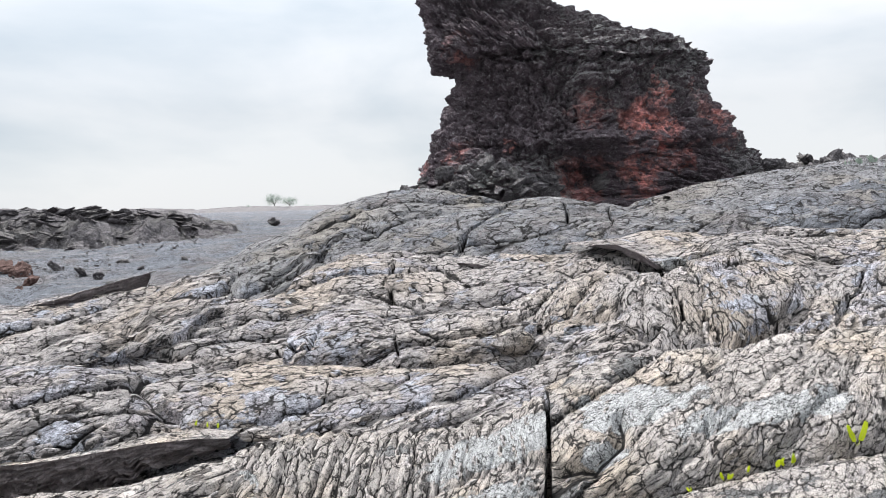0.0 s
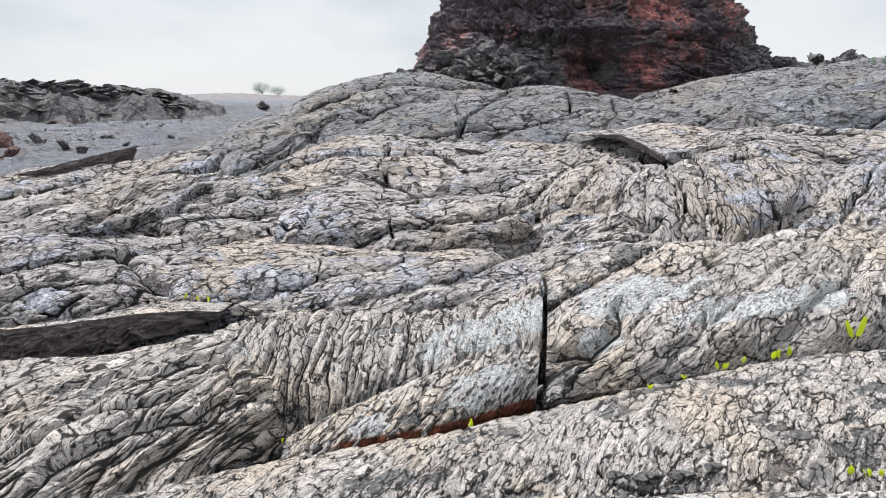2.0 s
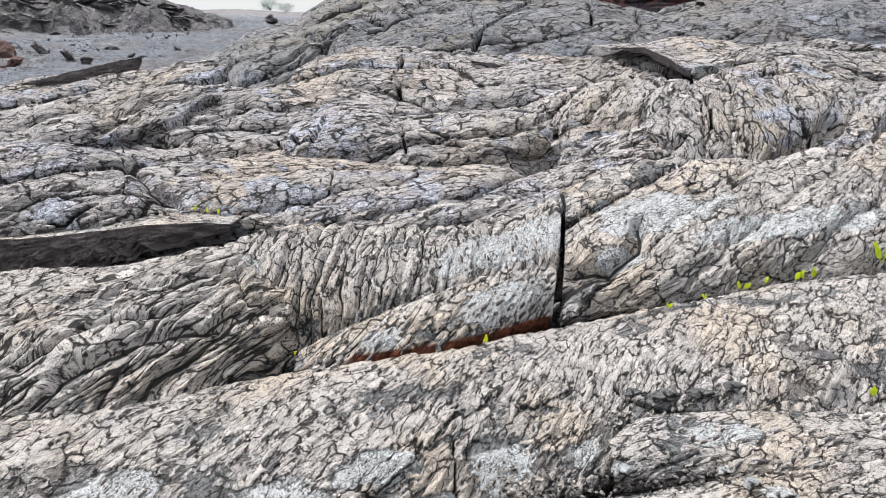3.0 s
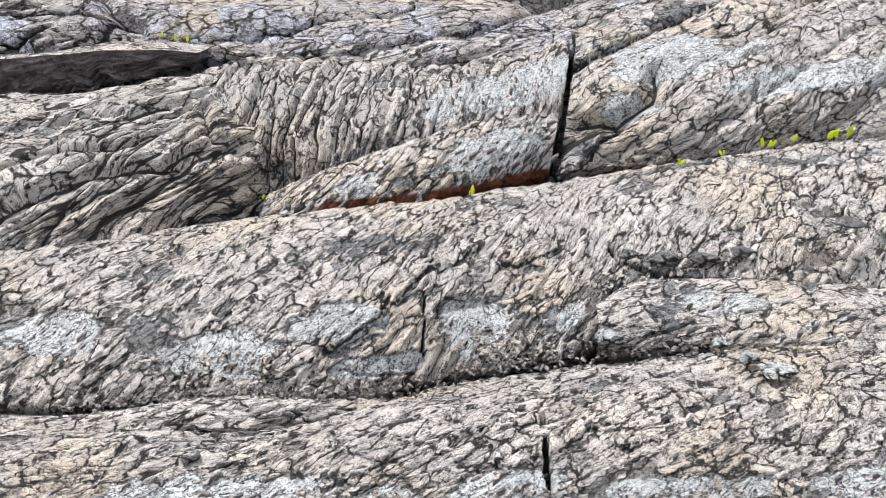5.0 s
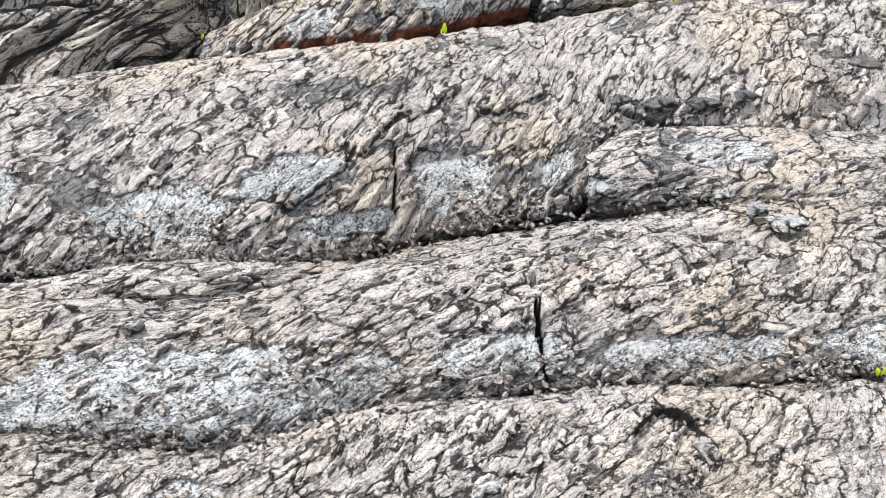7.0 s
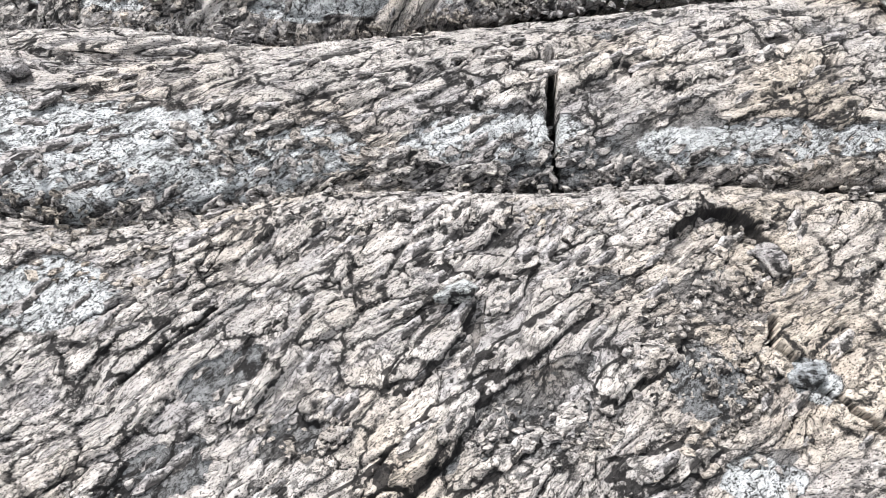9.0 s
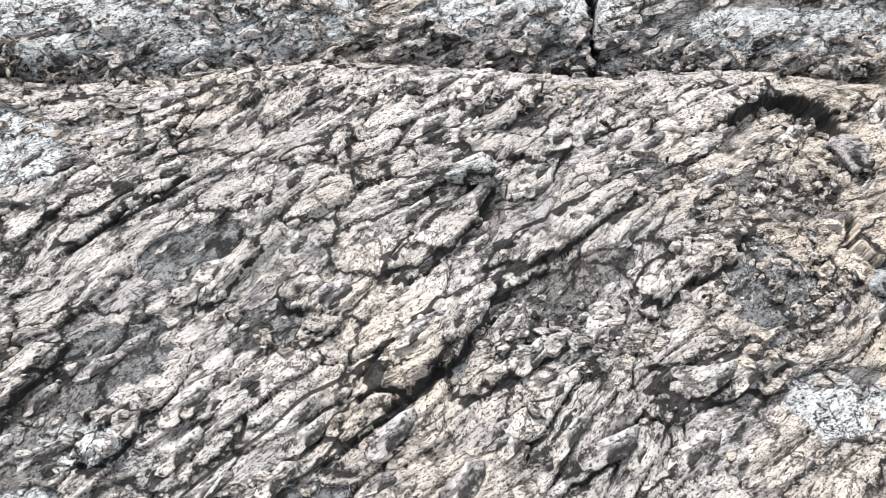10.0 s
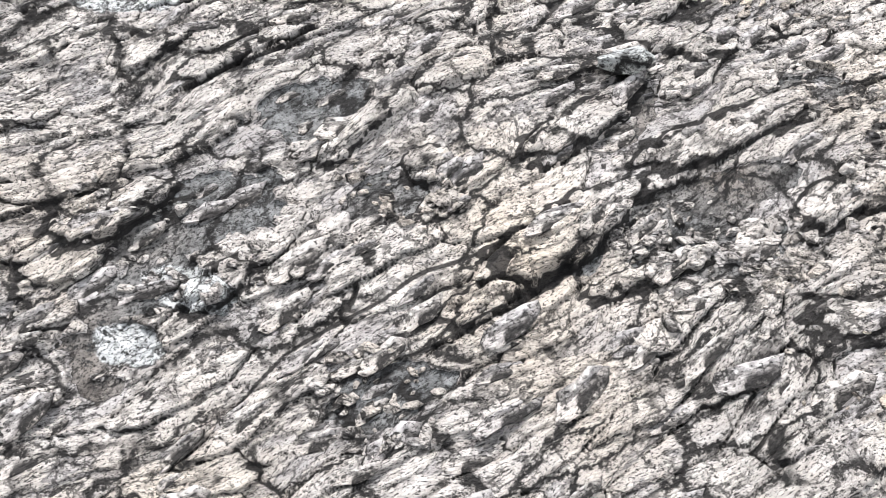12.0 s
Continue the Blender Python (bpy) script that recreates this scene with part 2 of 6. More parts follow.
    link(b.outputs[0], out.inputs[0])
    return m


def leaf_material(name, col, tip, trans=0.3):
    m = bpy.data.materials.new(name)
    m.use_nodes = True
    add, link = nodes_of(m.node_tree)
    tc = add("ShaderNodeTexCoord")
    n = add("ShaderNodeTexNoise", Scale=40.0, Detail=3.0)
    link(tc.outputs["Object"], n.inputs["Vector"])
    mx = add("ShaderNodeMix", props={"data_type": "RGBA"})
    mx.inputs[6].default_value, mx.inputs[7].default_value = (*col, 1), (*tip, 1)
    link(n.outputs["Fac"], mx.inputs[0])
    b = add("ShaderNodeBsdfPrincipled", Roughness=0.5)
    link(mx.outputs[2], b.inputs["Base Color"])
    tr = add("ShaderNodeBsdfTranslucent")
    link(mx.outputs[2], tr.inputs["Color"])
    ms = add("ShaderNodeMixShader", i_0=trans)
    link(b.outputs[0], ms.inputs[1])
    link(tr.outputs[0], ms.inputs[2])
    out = add("ShaderNodeOutputMaterial")
    link(ms.outputs[0], out.inputs[0])
    return m


TAN = (0.632, 0.590, 0.568)
GREY = (0.225, 0.226, 0.230)
DARK = (0.020, 0.018, 0.018)
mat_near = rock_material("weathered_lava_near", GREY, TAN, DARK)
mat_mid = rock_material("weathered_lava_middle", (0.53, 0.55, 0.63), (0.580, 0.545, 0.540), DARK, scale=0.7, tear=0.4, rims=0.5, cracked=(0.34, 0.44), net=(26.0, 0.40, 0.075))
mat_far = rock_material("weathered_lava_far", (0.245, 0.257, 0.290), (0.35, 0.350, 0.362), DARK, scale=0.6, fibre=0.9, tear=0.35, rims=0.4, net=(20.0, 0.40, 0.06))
mat_flow = rock_material("smooth_grey_lava", (0.180, 0.194, 0.226), (0.26, 0.268, 0.288), DARK, scale=0.4, fibre=0.3, cracked=(0.50, 0.60), rims=0.3)
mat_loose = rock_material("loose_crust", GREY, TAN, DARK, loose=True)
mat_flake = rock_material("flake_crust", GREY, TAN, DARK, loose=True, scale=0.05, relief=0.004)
mat_crumb = rock_material("crumbled_crust", tuple(c * 0.8 for c in GREY), tuple(c * 0.7 for c in TAN), DARK, loose=True, scale=1.6)
mat_litter = rock_material("chips_of_crust", GREY, tuple(c * 0.95 for c in TAN), DARK, loose=True, scale=1.2, tear=1.0)
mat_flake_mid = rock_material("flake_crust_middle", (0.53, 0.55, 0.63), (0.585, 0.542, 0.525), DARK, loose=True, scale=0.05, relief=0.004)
mat_flake_far = rock_material("flake_crust_far", (0.245, 0.257, 0.290), (0.33, 0.328, 0.338), DARK, loose=True, scale=0.05, relief=0.004)
mat_pale = rock_material("pale_crust", (0.46, 0.49, 0.515), (0.58, 0.60, 0.61), DARK, loose=True)
mat_dark_block = rock_material("dark_grey_crust", (0.13, 0.137, 0.15), (0.22, 0.22, 0.225), DARK, loose=True)
mat_broken = clinker_material("broken_crust_edge", (0.20, 0.174, 0.178), (0.36, 0.32, 0.32), (0.2, 0.06, 0.04), scale=2.0)
TOWER_RED = [(2.30, 7.75, 2.72, 0.20, 1.0), (2.12, 7.75, 2.42, 0.28, 1.0), (2.28, 7.75, 2.28, 0.26, 1.0), (2.10, 7.75, 1.90, 0.32, 1.0), (0.72, 7.75, 2.14, 0.13, 1.0), (2.95, 8.1, 2.32, 0.28, 1.0), (2.35, 7.8, 2.02, 0.28, 0.8),
             (1.45, 7.95, 1.72, 0.36, 0.5), (-0.25, 8.6, 1.85, 0.25, 0.8), (0.15, 7.9, 2.14, 0.24, 0.6), (2.85, 7.9, 2.75, 0.26, 0.6), (1.55, 7.8, 2.50, 0.25, 0.5), (0.25, 8.2, 3.22, 0.22, 0.4)]
mat_tower = clinker_material("dark_spatter", (0.125, 0.098, 0.112), (0.46, 0.43, 0.45), (0.98, 0.42, 0.38), TOWER_RED, scale=1.0, lichen=(0.36, 0.375, 0.365), lichen_amount=0.9, lichen_spots=[(1.0, 7.9, 3.9, 0.55, 0.7), (1.7, 7.9, 3.4, 0.8, 1.0), (2.5, 8.0, 3.1, 0.7, 1.0), (1.6, 7.8, 2.9, 0.6, 0.8), (0.3, 7.7, 1.75, 0.55, 1.0), (1.0, 7.7, 1.75, 0.5, 1.0), (1.3, 8.0, 4.2, 0.8, 0.8), (3.3, 8.2, 2.0, 0.6, 1.0), (2.1, 7.9, 3.0, 0.5, 0.9)])
mat_clinker = clinker_material("dark_clinker", (0.115, 0.106, 0.114), (0.34, 0.325, 0.33), (0.3, 0.1, 0.08), scale=1.3, lichen=(0.17, 0.165, 0.15), lichen_amount=0.5)
mat_red_clinker = clinker_material("red_clinker", (0.12, 0.072, 0.064), (0.22, 0.15, 0.13), (0.3, 0.1, 0.08), scale=1.3)
mat_fern = leaf_material("fern_leaf", (0.46, 0.56, 0.008), (0.68, 0.74, 0.02), 0.35)
# paler and greyer than real foliage: distance haze is put into the colour
mat_hazed_leaf = leaf_material("hazed_leaf", (0.28, 0.35, 0.29), (0.38, 0.44, 0.38), 0.3)
mat_bark = clinker_material("grey_bark", (0.12, 0.11, 0.1), (0.2, 0.19, 0.18), (0.2, 0.1, 0.08))
# ---------------------------------------------------------------- noise fields


def cell_hash(ix, iy, seed):
    n = ix.astype(np.int64).astype(np.uint32) * np.uint32(374761393) + iy.astype(np.int64).astype(np.uint32) * np.uint32(668265263)
    n = n + np.uint32((seed * 2246822519 + 977) % 4294967296)
    n = (n ^ (n >> np.uint32(13))) * np.uint32(1274126177)
    n = (n ^ (n >> np.uint32(15))) * np.uint32(2246822519)
    return ((n ^ (n >> np.uint32(16))) & np.uint32(0xFFFFFF)).astype(np.float32) / 16777216.0


def grad_noise(x, y, seed=0):
    """Gradient noise, about -1 to 1."""
    x0, y0 = np.floor(x), np.floor(y)
    fx, fy = x - x0, y - y0
    u, v = fx * fx * fx * (fx * (fx * 6 - 15) + 10), fy * fy * fy * (fy * (fy * 6 - 15) + 10)
    out = 0
    for i in (0, 1):
        for j in (0, 1):
            a = cell_hash(x0 + i, y0 + j, seed) * 6.2831853
            g = np.cos(a) * (fx - i) + np.sin(a) * (fy - j)
            out = out + g * (u if i else 1 - u) * (v if j else 1 - v)
    return out * 1.45


def fbm(x, y, octaves=4, seed=0, gain=0.5):
    out, amp, tot = 0, 1.0, 0.0
    for k in range(octaves):
        out = out + amp * grad_noise(x * 2 ** k + 17.3 * k, y * 2 ** k - 9.1 * k, seed + k)
        tot += amp
        amp *= gain
    return out / tot


def cells(x, y, seed=0):
    """Nearest and second nearest cell distance, the cell's random number, and the way from its centre."""
    x0, y0 = np.floor(x), np.floor(y)
    f1 = np.full(x.shape, 9.0, np.float32)
    f2 = f1.copy()
    rid, dx, dy = np.zeros_like(f1), np.zeros_like(f1), np.zeros_like(f1)
    for i in (-1, 0, 1):
        for j in (-1, 0, 1):
            cx, cy = x0 + i, y0 + j
            px = x - (cx + 0.1 + 0.8 * cell_hash(cx, cy, seed))
            py = y - (cy + 0.1 + 0.8 * cell_hash(cx, cy, seed + 51))
            d = np.sqrt(px * px + py * py).astype(np.float32)
            near = d < f1
            f2 = np.where(near, f1, np.minimum(f2, d))
            f1 = np.where(near, d, f1)
            rid = np.where(near, cell_hash(cx, cy, seed + 97), rid)
            dx, dy = np.where(near, px, dx), np.where(near, py, dy)
    return f1, f2, rid, dx, dy


def smooth(a, b, v):
    """Rises from 0 at a to 1 at b; falls when b lies below a."""
    t = np.clip((v - a) / (b - a), 0, 1)
    return t * t * (3 - 2 * t)


def grid_mesh(name, P, mat, attrs=None, wrap=False, facets=False):
    """A mesh object from a grid of points (rows, columns, 3)."""
    n, m = P.shape[:2]
    idx = np.arange(n * m).reshape(n, m)
    if wrap:
        nxt = np.roll(idx, -1, axis=1)
        q = np.stack([idx[:-1], nxt[:-1], nxt[1:], idx[1:]], -1).reshape(-1, 4)
    else:
        q = np.stack([idx[:-1, :-1], idx[:-1, 1:], idx[1:, 1:], idx[1:, :-1]], -1).reshape(-1, 4)
    me = bpy.data.meshes.new(name)
    me.vertices.add(n * m)
    me.vertices.foreach_set("co", P.reshape(-1).astype(np.float32))
    me.loops.add(q.size)
    me.loops.foreach_set("vertex_index", q.reshape(-1).astype(np.int32))
    me.polygons.add(len(q))
    me.polygons.foreach_set("loop_start", np.arange(0, q.size, 4, dtype=np.int32))
    me.polygons.foreach_set("use_smooth", np.full(len(q), not facets))
    me.update(calc_edges=True)
    for key, val in (attrs or {}).items():
        if key == "flow":
            a = me.attributes.new(key, "FLOAT_VECTOR", "POINT")
            a.data.foreach_set("vector", np.ascontiguousarray(val, np.float32).reshape(-1))
        else:
            a = me.attributes.new(key, "FLOAT", "POINT")
            a.data.foreach_set("value", np.ascontiguousarray(val, np.float32).reshape(-1))
    me.materials.append(mat)
    return new(name, me)


def spread(lo, hi, fine_lo, fine_hi, fine, coarse):
    """Sample places from lo to hi, close together between fine_lo and fine_hi."""
    parts = []
    if lo < fine_lo:
        parts.append(np.linspace(lo, fine_lo, max(2, int((fine_lo - lo) / coarse)), endpoint=False))
    parts.append(np.linspace(max(lo, fine_lo), min(hi, fine_hi), max(3, int((min(hi, fine_hi) - max(lo, fine_lo)) / fine)), endpoint=hi <= fine_hi))
    if hi > fine_hi:
        parts.append(np.linspace(fine_hi, hi, max(2, int((hi - fine_hi) / coarse))))
    return np.concatenate(parts)


def along(xs, keys, vals, soft=0.12):
    """Values at the keys, carried smoothly along xs."""
    t = np.linspace(min(keys[0], xs[0]) - 0.5, max(keys[-1], xs[-1]) + 0.5, 900)
    v = np.interp(t, keys, vals)
    k = max(1, int(soft / (t[1] - t[0])))
    w = np.hanning(2 * k + 3)
    v = np.convolve(np.pad(v, k + 1, mode="edge"), w / w.sum(), mode="valid")
    return np.interp(xs, t, v)


def lava_skin(s, q, seed, angle=35, flake=(0.07, 0.022), rope=0.0, rope_len=0.05, rope_angle=None, bare=0.0, relief=1.0,
              lump=0.02, bare_band=None, net=0.3, tanness=1.0, bend=0.05, step=0.005, tan_x=None, pale=None, toes=None, worn=None, slabs=None):
    """Relief, crust share, tone, broken edges with painted crease shade, and fibre coordinates of a lava skin at the
    places s along and q up the lobe.
    """
    ca, sa = math.cos(radians(angle)), math.sin(radians(angle))
    wx, wy = fbm(s * 3.1, q * 3.1, 3, seed + 3), fbm(s * 3.1 + 31, q * 3.1, 3, seed + 5)
    k = 0.022 / flake[1]
    fine = fbm(s * 24 * k, q * 24 * k, 4, seed + 8, 0.62)
    a = s * ca + q * sa + 0.03 * wx
    b = -s * sa + q * ca + bend * wy
    h = lump * fbm(s * 2.4, q * 2.8, 3, seed + 11)
    seam_toe = 0 * s
    toe_bare = 0
    if toes:      # the lobe is a bundle of drawn-out toes with creases between them
        tl, tw, th = toes
        ta = radians(angle if rope_angle is None else rope_angle)
        low = 0.5 * fbm(s * 1.3, q * 1.3, 2, seed + 59)
        tu = (s * math.cos(ta) + q * math.sin(ta) + 0.10 * wx) / tl
        tv = (-s * math.sin(ta) + q * math.cos(ta) + 0.06 * wy + 0.2 * low) / tw + 0.08 * fine
        t1, t2, tid, _, _ = cells(tu, tv, seed + 61)
        h = h + th * (np.minimum(1, (t2 - t1) * 2.2) ** 0.6 - 0.7) + th * 0.9 * (tid - 0.5)
        seam_toe = (1 - smooth(0.01, 0.06, t2 - t1)) * smooth(0.25, 0.55, tid + 0.25 * wx)
        h = h - 0.7 * th * seam_toe
        toe_bare = 0.55 * (tid - 0.55)
    bare_map = toe_bare + fbm(s * 3.4 + 5, q * 5.5, 5, seed + 21, 0.6) + bare - 0.06
    if bare_band is not None:
        lo, hi, amount = bare_band
        w = q + 0.06 * wx
        bare_map = bare_map + amount * smooth(lo - 0.04, lo + 0.03, w) * (1 - smooth(hi - 0.03, hi + 0.04, w))
    if pale is not None:
        bare_map = bare_map + 0.75 * pale
    bare_map = smooth(0.0, 0.34, bare_map + 0.2 * fine)
    # shade painted along the creases between toes
    break_shade = 0.9 * seam_toe
    if rope:
        ra = radians(angle if rope_angle is None else rope_angle)
        rb = -s * math.sin(ra) + q * math.cos(ra) + bend * 0.8 * wy
        rl = s * math.cos(ra) + q * math.sin(ra)
        n1 = np.abs(grad_noise(rl / (rope_len * 9), rb / rope_len, seed + 31))
        n2 = np.abs(grad_noise(rl / (rope_len * 5) + 0.3 * wx, rb / (rope_len * 0.42), seed + 37))
        fold = np.minimum(1, n1 * 1.5) ** 0.6 * 0.8 + np.minimum(1, n2 * 1.4) ** 0.6 * 0.2
        h = h + rope * (fold - 0.55) * (1 - 0.55 * bare_map)
        # valleys between the ropes are darkened as painted shade
        break_shade = break_shade + (1.0 * (1 - smooth(0.02, 0.10, n1)) + 0.3 * (1 - smooth(0.0, 0.07, n2))) * (1 - bare_map) * min(1.0, rope / rope_len * 2)
    else:
        fold = 0.6 + 0 * s
    # crust in long plates, split along the fibres and tilted like shingles; some have come off and leave gritty hollows
    wl = max(0.06, 1.1 * step / flake[1])
    f1, f2, rid, dx, dy = cells(a / flake[0] + 0.30 * fine + 0.25 * wx, b / flake[1] + 0.34 * fine, seed + 41)
    g1, g2, gid, gx, gy = cells(a / (flake[0] * 0.37) + 0.22 * fine, b / (flake[1] * 0.42) + 0.25 * fine + 0.4 * rid, seed + 43)
    able = float(np.clip(0.1 * flake[1] / step - 0.25, 0.06, 1))      # how much of a gap the mesh can carry
    gap1 = able * (1 - smooth(0.01, wl, f2 - f1)) * smooth(0.25, 0.5, rid + 0.5 * fine + 0.3 * wx)
    gap2 = able * (1 - smooth(0.02, 1.8 * wl, g2 - g1)) * smooth(0.45, 0.7, gid + 0.3 * wx + 0.3 * fine)
    lost = smooth(0.42, 0.56, bare_map * 0.75 + 0.55 * (rid - 0.5) + 0.2 * (gid - 0.5) + 0.12 * fine)
    if worn is not None:
        lost = np.maximum(lost, smooth(0.35, 0.6, worn + 0.5 * (rid - 0.5) + 0.3 * (gid - 0.5) + 0.2 * fine))
    lift = 0
    if slabs is not None:      # single plates that stand out: inside 0 to 1, and the height of each
        e, lift = slabs
        on = smooth(0.0, 0.10, e + 0.10 * fine)
        lost, gap1, gap2 = lost * (1 - on), gap1 * (1 - on), gap2 * (1 - 0.5 * on)
        lift = lift * on * (0.75 + 0.5 * (gid - 0.5) + 0.25 * e)
        # painted contact shade in a ring just outside each plate
        break_shade = break_shade + 1.1 * smooth(-0.22, -0.04, e + 0.10 * fine) * (1 - on)
    keep = 1 - lost
    grain = grad_noise(a / (step * 9), b / (step * 3.2), seed + 47)
    grit = grad_noise(s / (step * 3), q / (step * 3), seed + 48)
    t = 0.26 * flake[1] * relief * (0.4 + 0.6 * able)
    top = 0.5 + 0.8 * (rid - 0.5) - 0.55 * dy + 0.45 * (gid - 0.5) - 0.3 * gy - 0.35 * gap2 + 0.4 * fine
    h = h + lift + t * (keep * (top - 1.1 * gap1) - 0.45 * lost + lost * (0.12 * grit + 0.25 * fine)) + t * (0.07 * grain * keep + 0.12 * fine)
    # gaps between plates: dark broken edges plus painted shade
    break_shade = break_shade + keep * (0.72 * gap1 + 0.3 * gap2)
    if net:
        n1, n2, nid, _, _ = cells((s + 0.05 * wy + 0.02 * fine) / 0.26, (q + 0.05 * wx + 0.02 * fine) / 0.21, seed + 53)
        gap = (1 - smooth(0.0, 0.045, n2 - n1)) * smooth(0.3, 0.5, nid)
        h = h - net * 0.035 * gap
        break_shade = break_shade + gap * min(1.0, net * 1.5)
    if slabs is not None:
        rid = np.maximum(rid, 0.75 * on)
        bare_map = bare_map * (1 - on)
    crust = tanness * np.clip(0.06 + keep * (0.72 + (0.15 + 0.30 * able) * (rid - 0.5) + 0.3 * able * (gid - 0.5)) * (0.75 + 0.4 * fold) * (1 - 0.55 * bare_map) + 0.05 * grain, 0, 1)
    if tan_x is not None:
        crust = crust * (tan_x[2] + (1 - tan_x[2]) * smooth(tan_x[0], tan_x[1], s + 0.5 * wx))
    tone = np.clip(0.55 + (0.1 + 0.2 * able) * (rid - 0.5) * keep + 0.2 * (gid - 0.5) + 0.10 * grain - 0.10 * lost, 0, 1)
    flow = np.stack([a, b, h], -1)
    return h, crust, tone, np.clip(break_shade, 0, 1), flow


def slit(X, Y, pts, width, depth, seed=0):
    """Depth of a crack that runs along the points (x, y) in plan."""
    X = X + 0.012 * fbm(X * 9, Y * 9, 3, seed + 71)
    Y = Y + 0.012 * fbm(X * 9 + 7, Y * 9, 3, seed + 73)
    d = np.full(X.shape, 9.0)
    for (x0, y0), (x1, y1) in zip(pts[:-1], pts[1:]):
        ux, uy = x1 - x0, y1 - y0
        t = np.clip(((X - x0) * ux + (Y - y0) * uy) / (ux * ux + uy * uy), 0, 1)
        d = np.minimum(d, np.hypot(X - x0 - t * ux, Y - y0 - t * uy))
    w = width * (0.75 + 0.5 * grad_noise(X * 14, Y * 14, seed + 77))
    return depth * (1 - smooth(w * 0.7, w, d))


def crease(X, Y, pts, width):
    """1 in the bottom of a soft furrow along the points (x, y), fading to 0 at its sides."""
    X = X + 0.03 * fbm(X * 5, Y * 5, 3, 81)
    Y = Y + 0.03 * fbm(X * 5 + 7, Y * 5, 3, 83)
    d = np.full(X.shape, 9.0)
    for (x0, y0), (x1, y1) in zip(pts[:-1], pts[1:]):
        ux, uy = x1 - x0, y1 - y0
        t = np.clip(((X - x0) * ux + (Y - y0) * uy) / (ux * ux + uy * uy), 0, 1)
        d = np.minimum(d, np.hypot(X - x0 - t * ux, Y - y0 - t * uy))
    return np.exp(-(d / width) ** 2)


# open cracks, dark hollows and furrows in plan, each as its bends, width and depth
CRACKS = [([(-0.99, 4.55), (-0.84, 4.38), (-0.75, 4.37), (-0.742, 4.44), (-0.74, 4.52), (-0.73, 4.62)], 0.017, 0.10), ([(-0.275, 4.50), (-0.256, 4.40), (-0.246, 4.30)], 0.011, 0.07),
          ([(-0.32, 5.42), (-0.33, 5.29), (-0.376, 5.17)], 0.014, 0.07), ([(-0.40, 5.14), (-0.34, 5.08), (-0.32, 4.96)], 0.016, 0.08), ([(-1.80, 3.47), (-1.72, 3.48), (-1.66, 3.52), (-1.60, 3.55)], 0.010, 0.05),
          ([(1.25, 4.34), (1.34, 4.33), (1.335, 4.18), (1.31, 4.06)], 0.016, 0.10), ([(1.06, 5.08), (1.23, 5.0), (1.31, 4.92), (1.33, 4.75)], 0.035, 0.14), ([(1.36, 5.48), (1.54, 5.56)], 0.04, 0.10), ([(-1.56, 4.79), (-1.38, 4.86)], 0.024, 0.06)]
FAR_CRACKS = [([(0.15, 5.68), (0.20, 5.80), (0.36, 6.05), (0.51, 6.27), (0.72, 6.62)], 0.020, 0.11), ([(0.14, 6.30), (0.156, 5.90)], 0.013, 0.07), ([(1.05, 6.40), (1.03, 6.1), (0.99, 5.86)], 0.016, 0.09), ([(1.45, 6.45), (1.36, 6.1), (1.34, 5.79)], 0.016, 0.09),
              ([(-0.94, 5.74), (-0.80, 5.62), (-0.70, 5.52)], 0.03, 0.10), ([(-0.93, 5.76), (-0.87, 6.0), (-0.77, 6.1)], 0.02, 0.08), ([(-0.78, 6.27), (-0.60, 6.14), (-0.50, 6.08)], 0.02, 0.08)]
CREASES = [([(0.41, 4.30), (0.55, 4.36), (0.70, 4.40), (0.97, 4.45)], 0.03, 0.05), ([(1.55, 3.87), (1.71, 3.92), (1.84, 3.99), (1.93, 4.10)], 0.035, 0.09), ([(-2.25, 4.76), (-1.97, 4.63), (-1.74, 4.55), (-1.59, 4.50)], 0.03, 0.04), ([(-1.62, 5.14), (-1.49, 5.24), (-1.50, 5.44)], 0.03, 0.05),
           ([(-0.24, 4.42), (-0.10, 4.43), (0.05, 4.40)], 0.014, 0.03), ([(0.70, 4.06), (1.09, 4.02), (1.15, 4.03)], 0.02, 0.04), ([(1.46, 4.39), (1.65, 4.49), (2.0, 4.78)], 0.02, 0.04), ([(-1.58, 3.91), (-1.41, 3.71), (-1.29, 3.66)], 0.03, 0.05),
           ([(-0.89, 3.17), (-0.78, 3.0), (-0.73, 3.05)], 0.02, 0.03), ([(0.51, 3.23), (0.65, 3.20), (0.78, 3.28), (0.80, 3.40)], 0.03, 0.05), ([(1.165, 3.32), (1.16, 3.20)], 0.006, 0.02)]
FOLD_CREASES = [([(-1.11, 2.44), (-1.04, 2.61), (-0.91, 2.73), (-0.70, 3.05)], 0.028, 0.045), ([(-1.40, 2.47), (-1.24, 2.63), (-1.11, 2.72), (-0.85, 2.86)], 0.026, 0.04), ([(-1.60, 2.79), (-1.37, 2.94), (-1.07, 3.01), (-0.92, 3.13)], 0.02, 0.03),
                ([(-1.20, 2.46), (-1.14, 2.60), (-1.0, 2.73), (-0.80, 2.95)], 0.018, 0.03), ([(-1.5, 2.60), (-1.3, 2.76), (-1.1, 2.84), (-0.95, 2.98)], 0.016, 0.025)]


LOBES = []


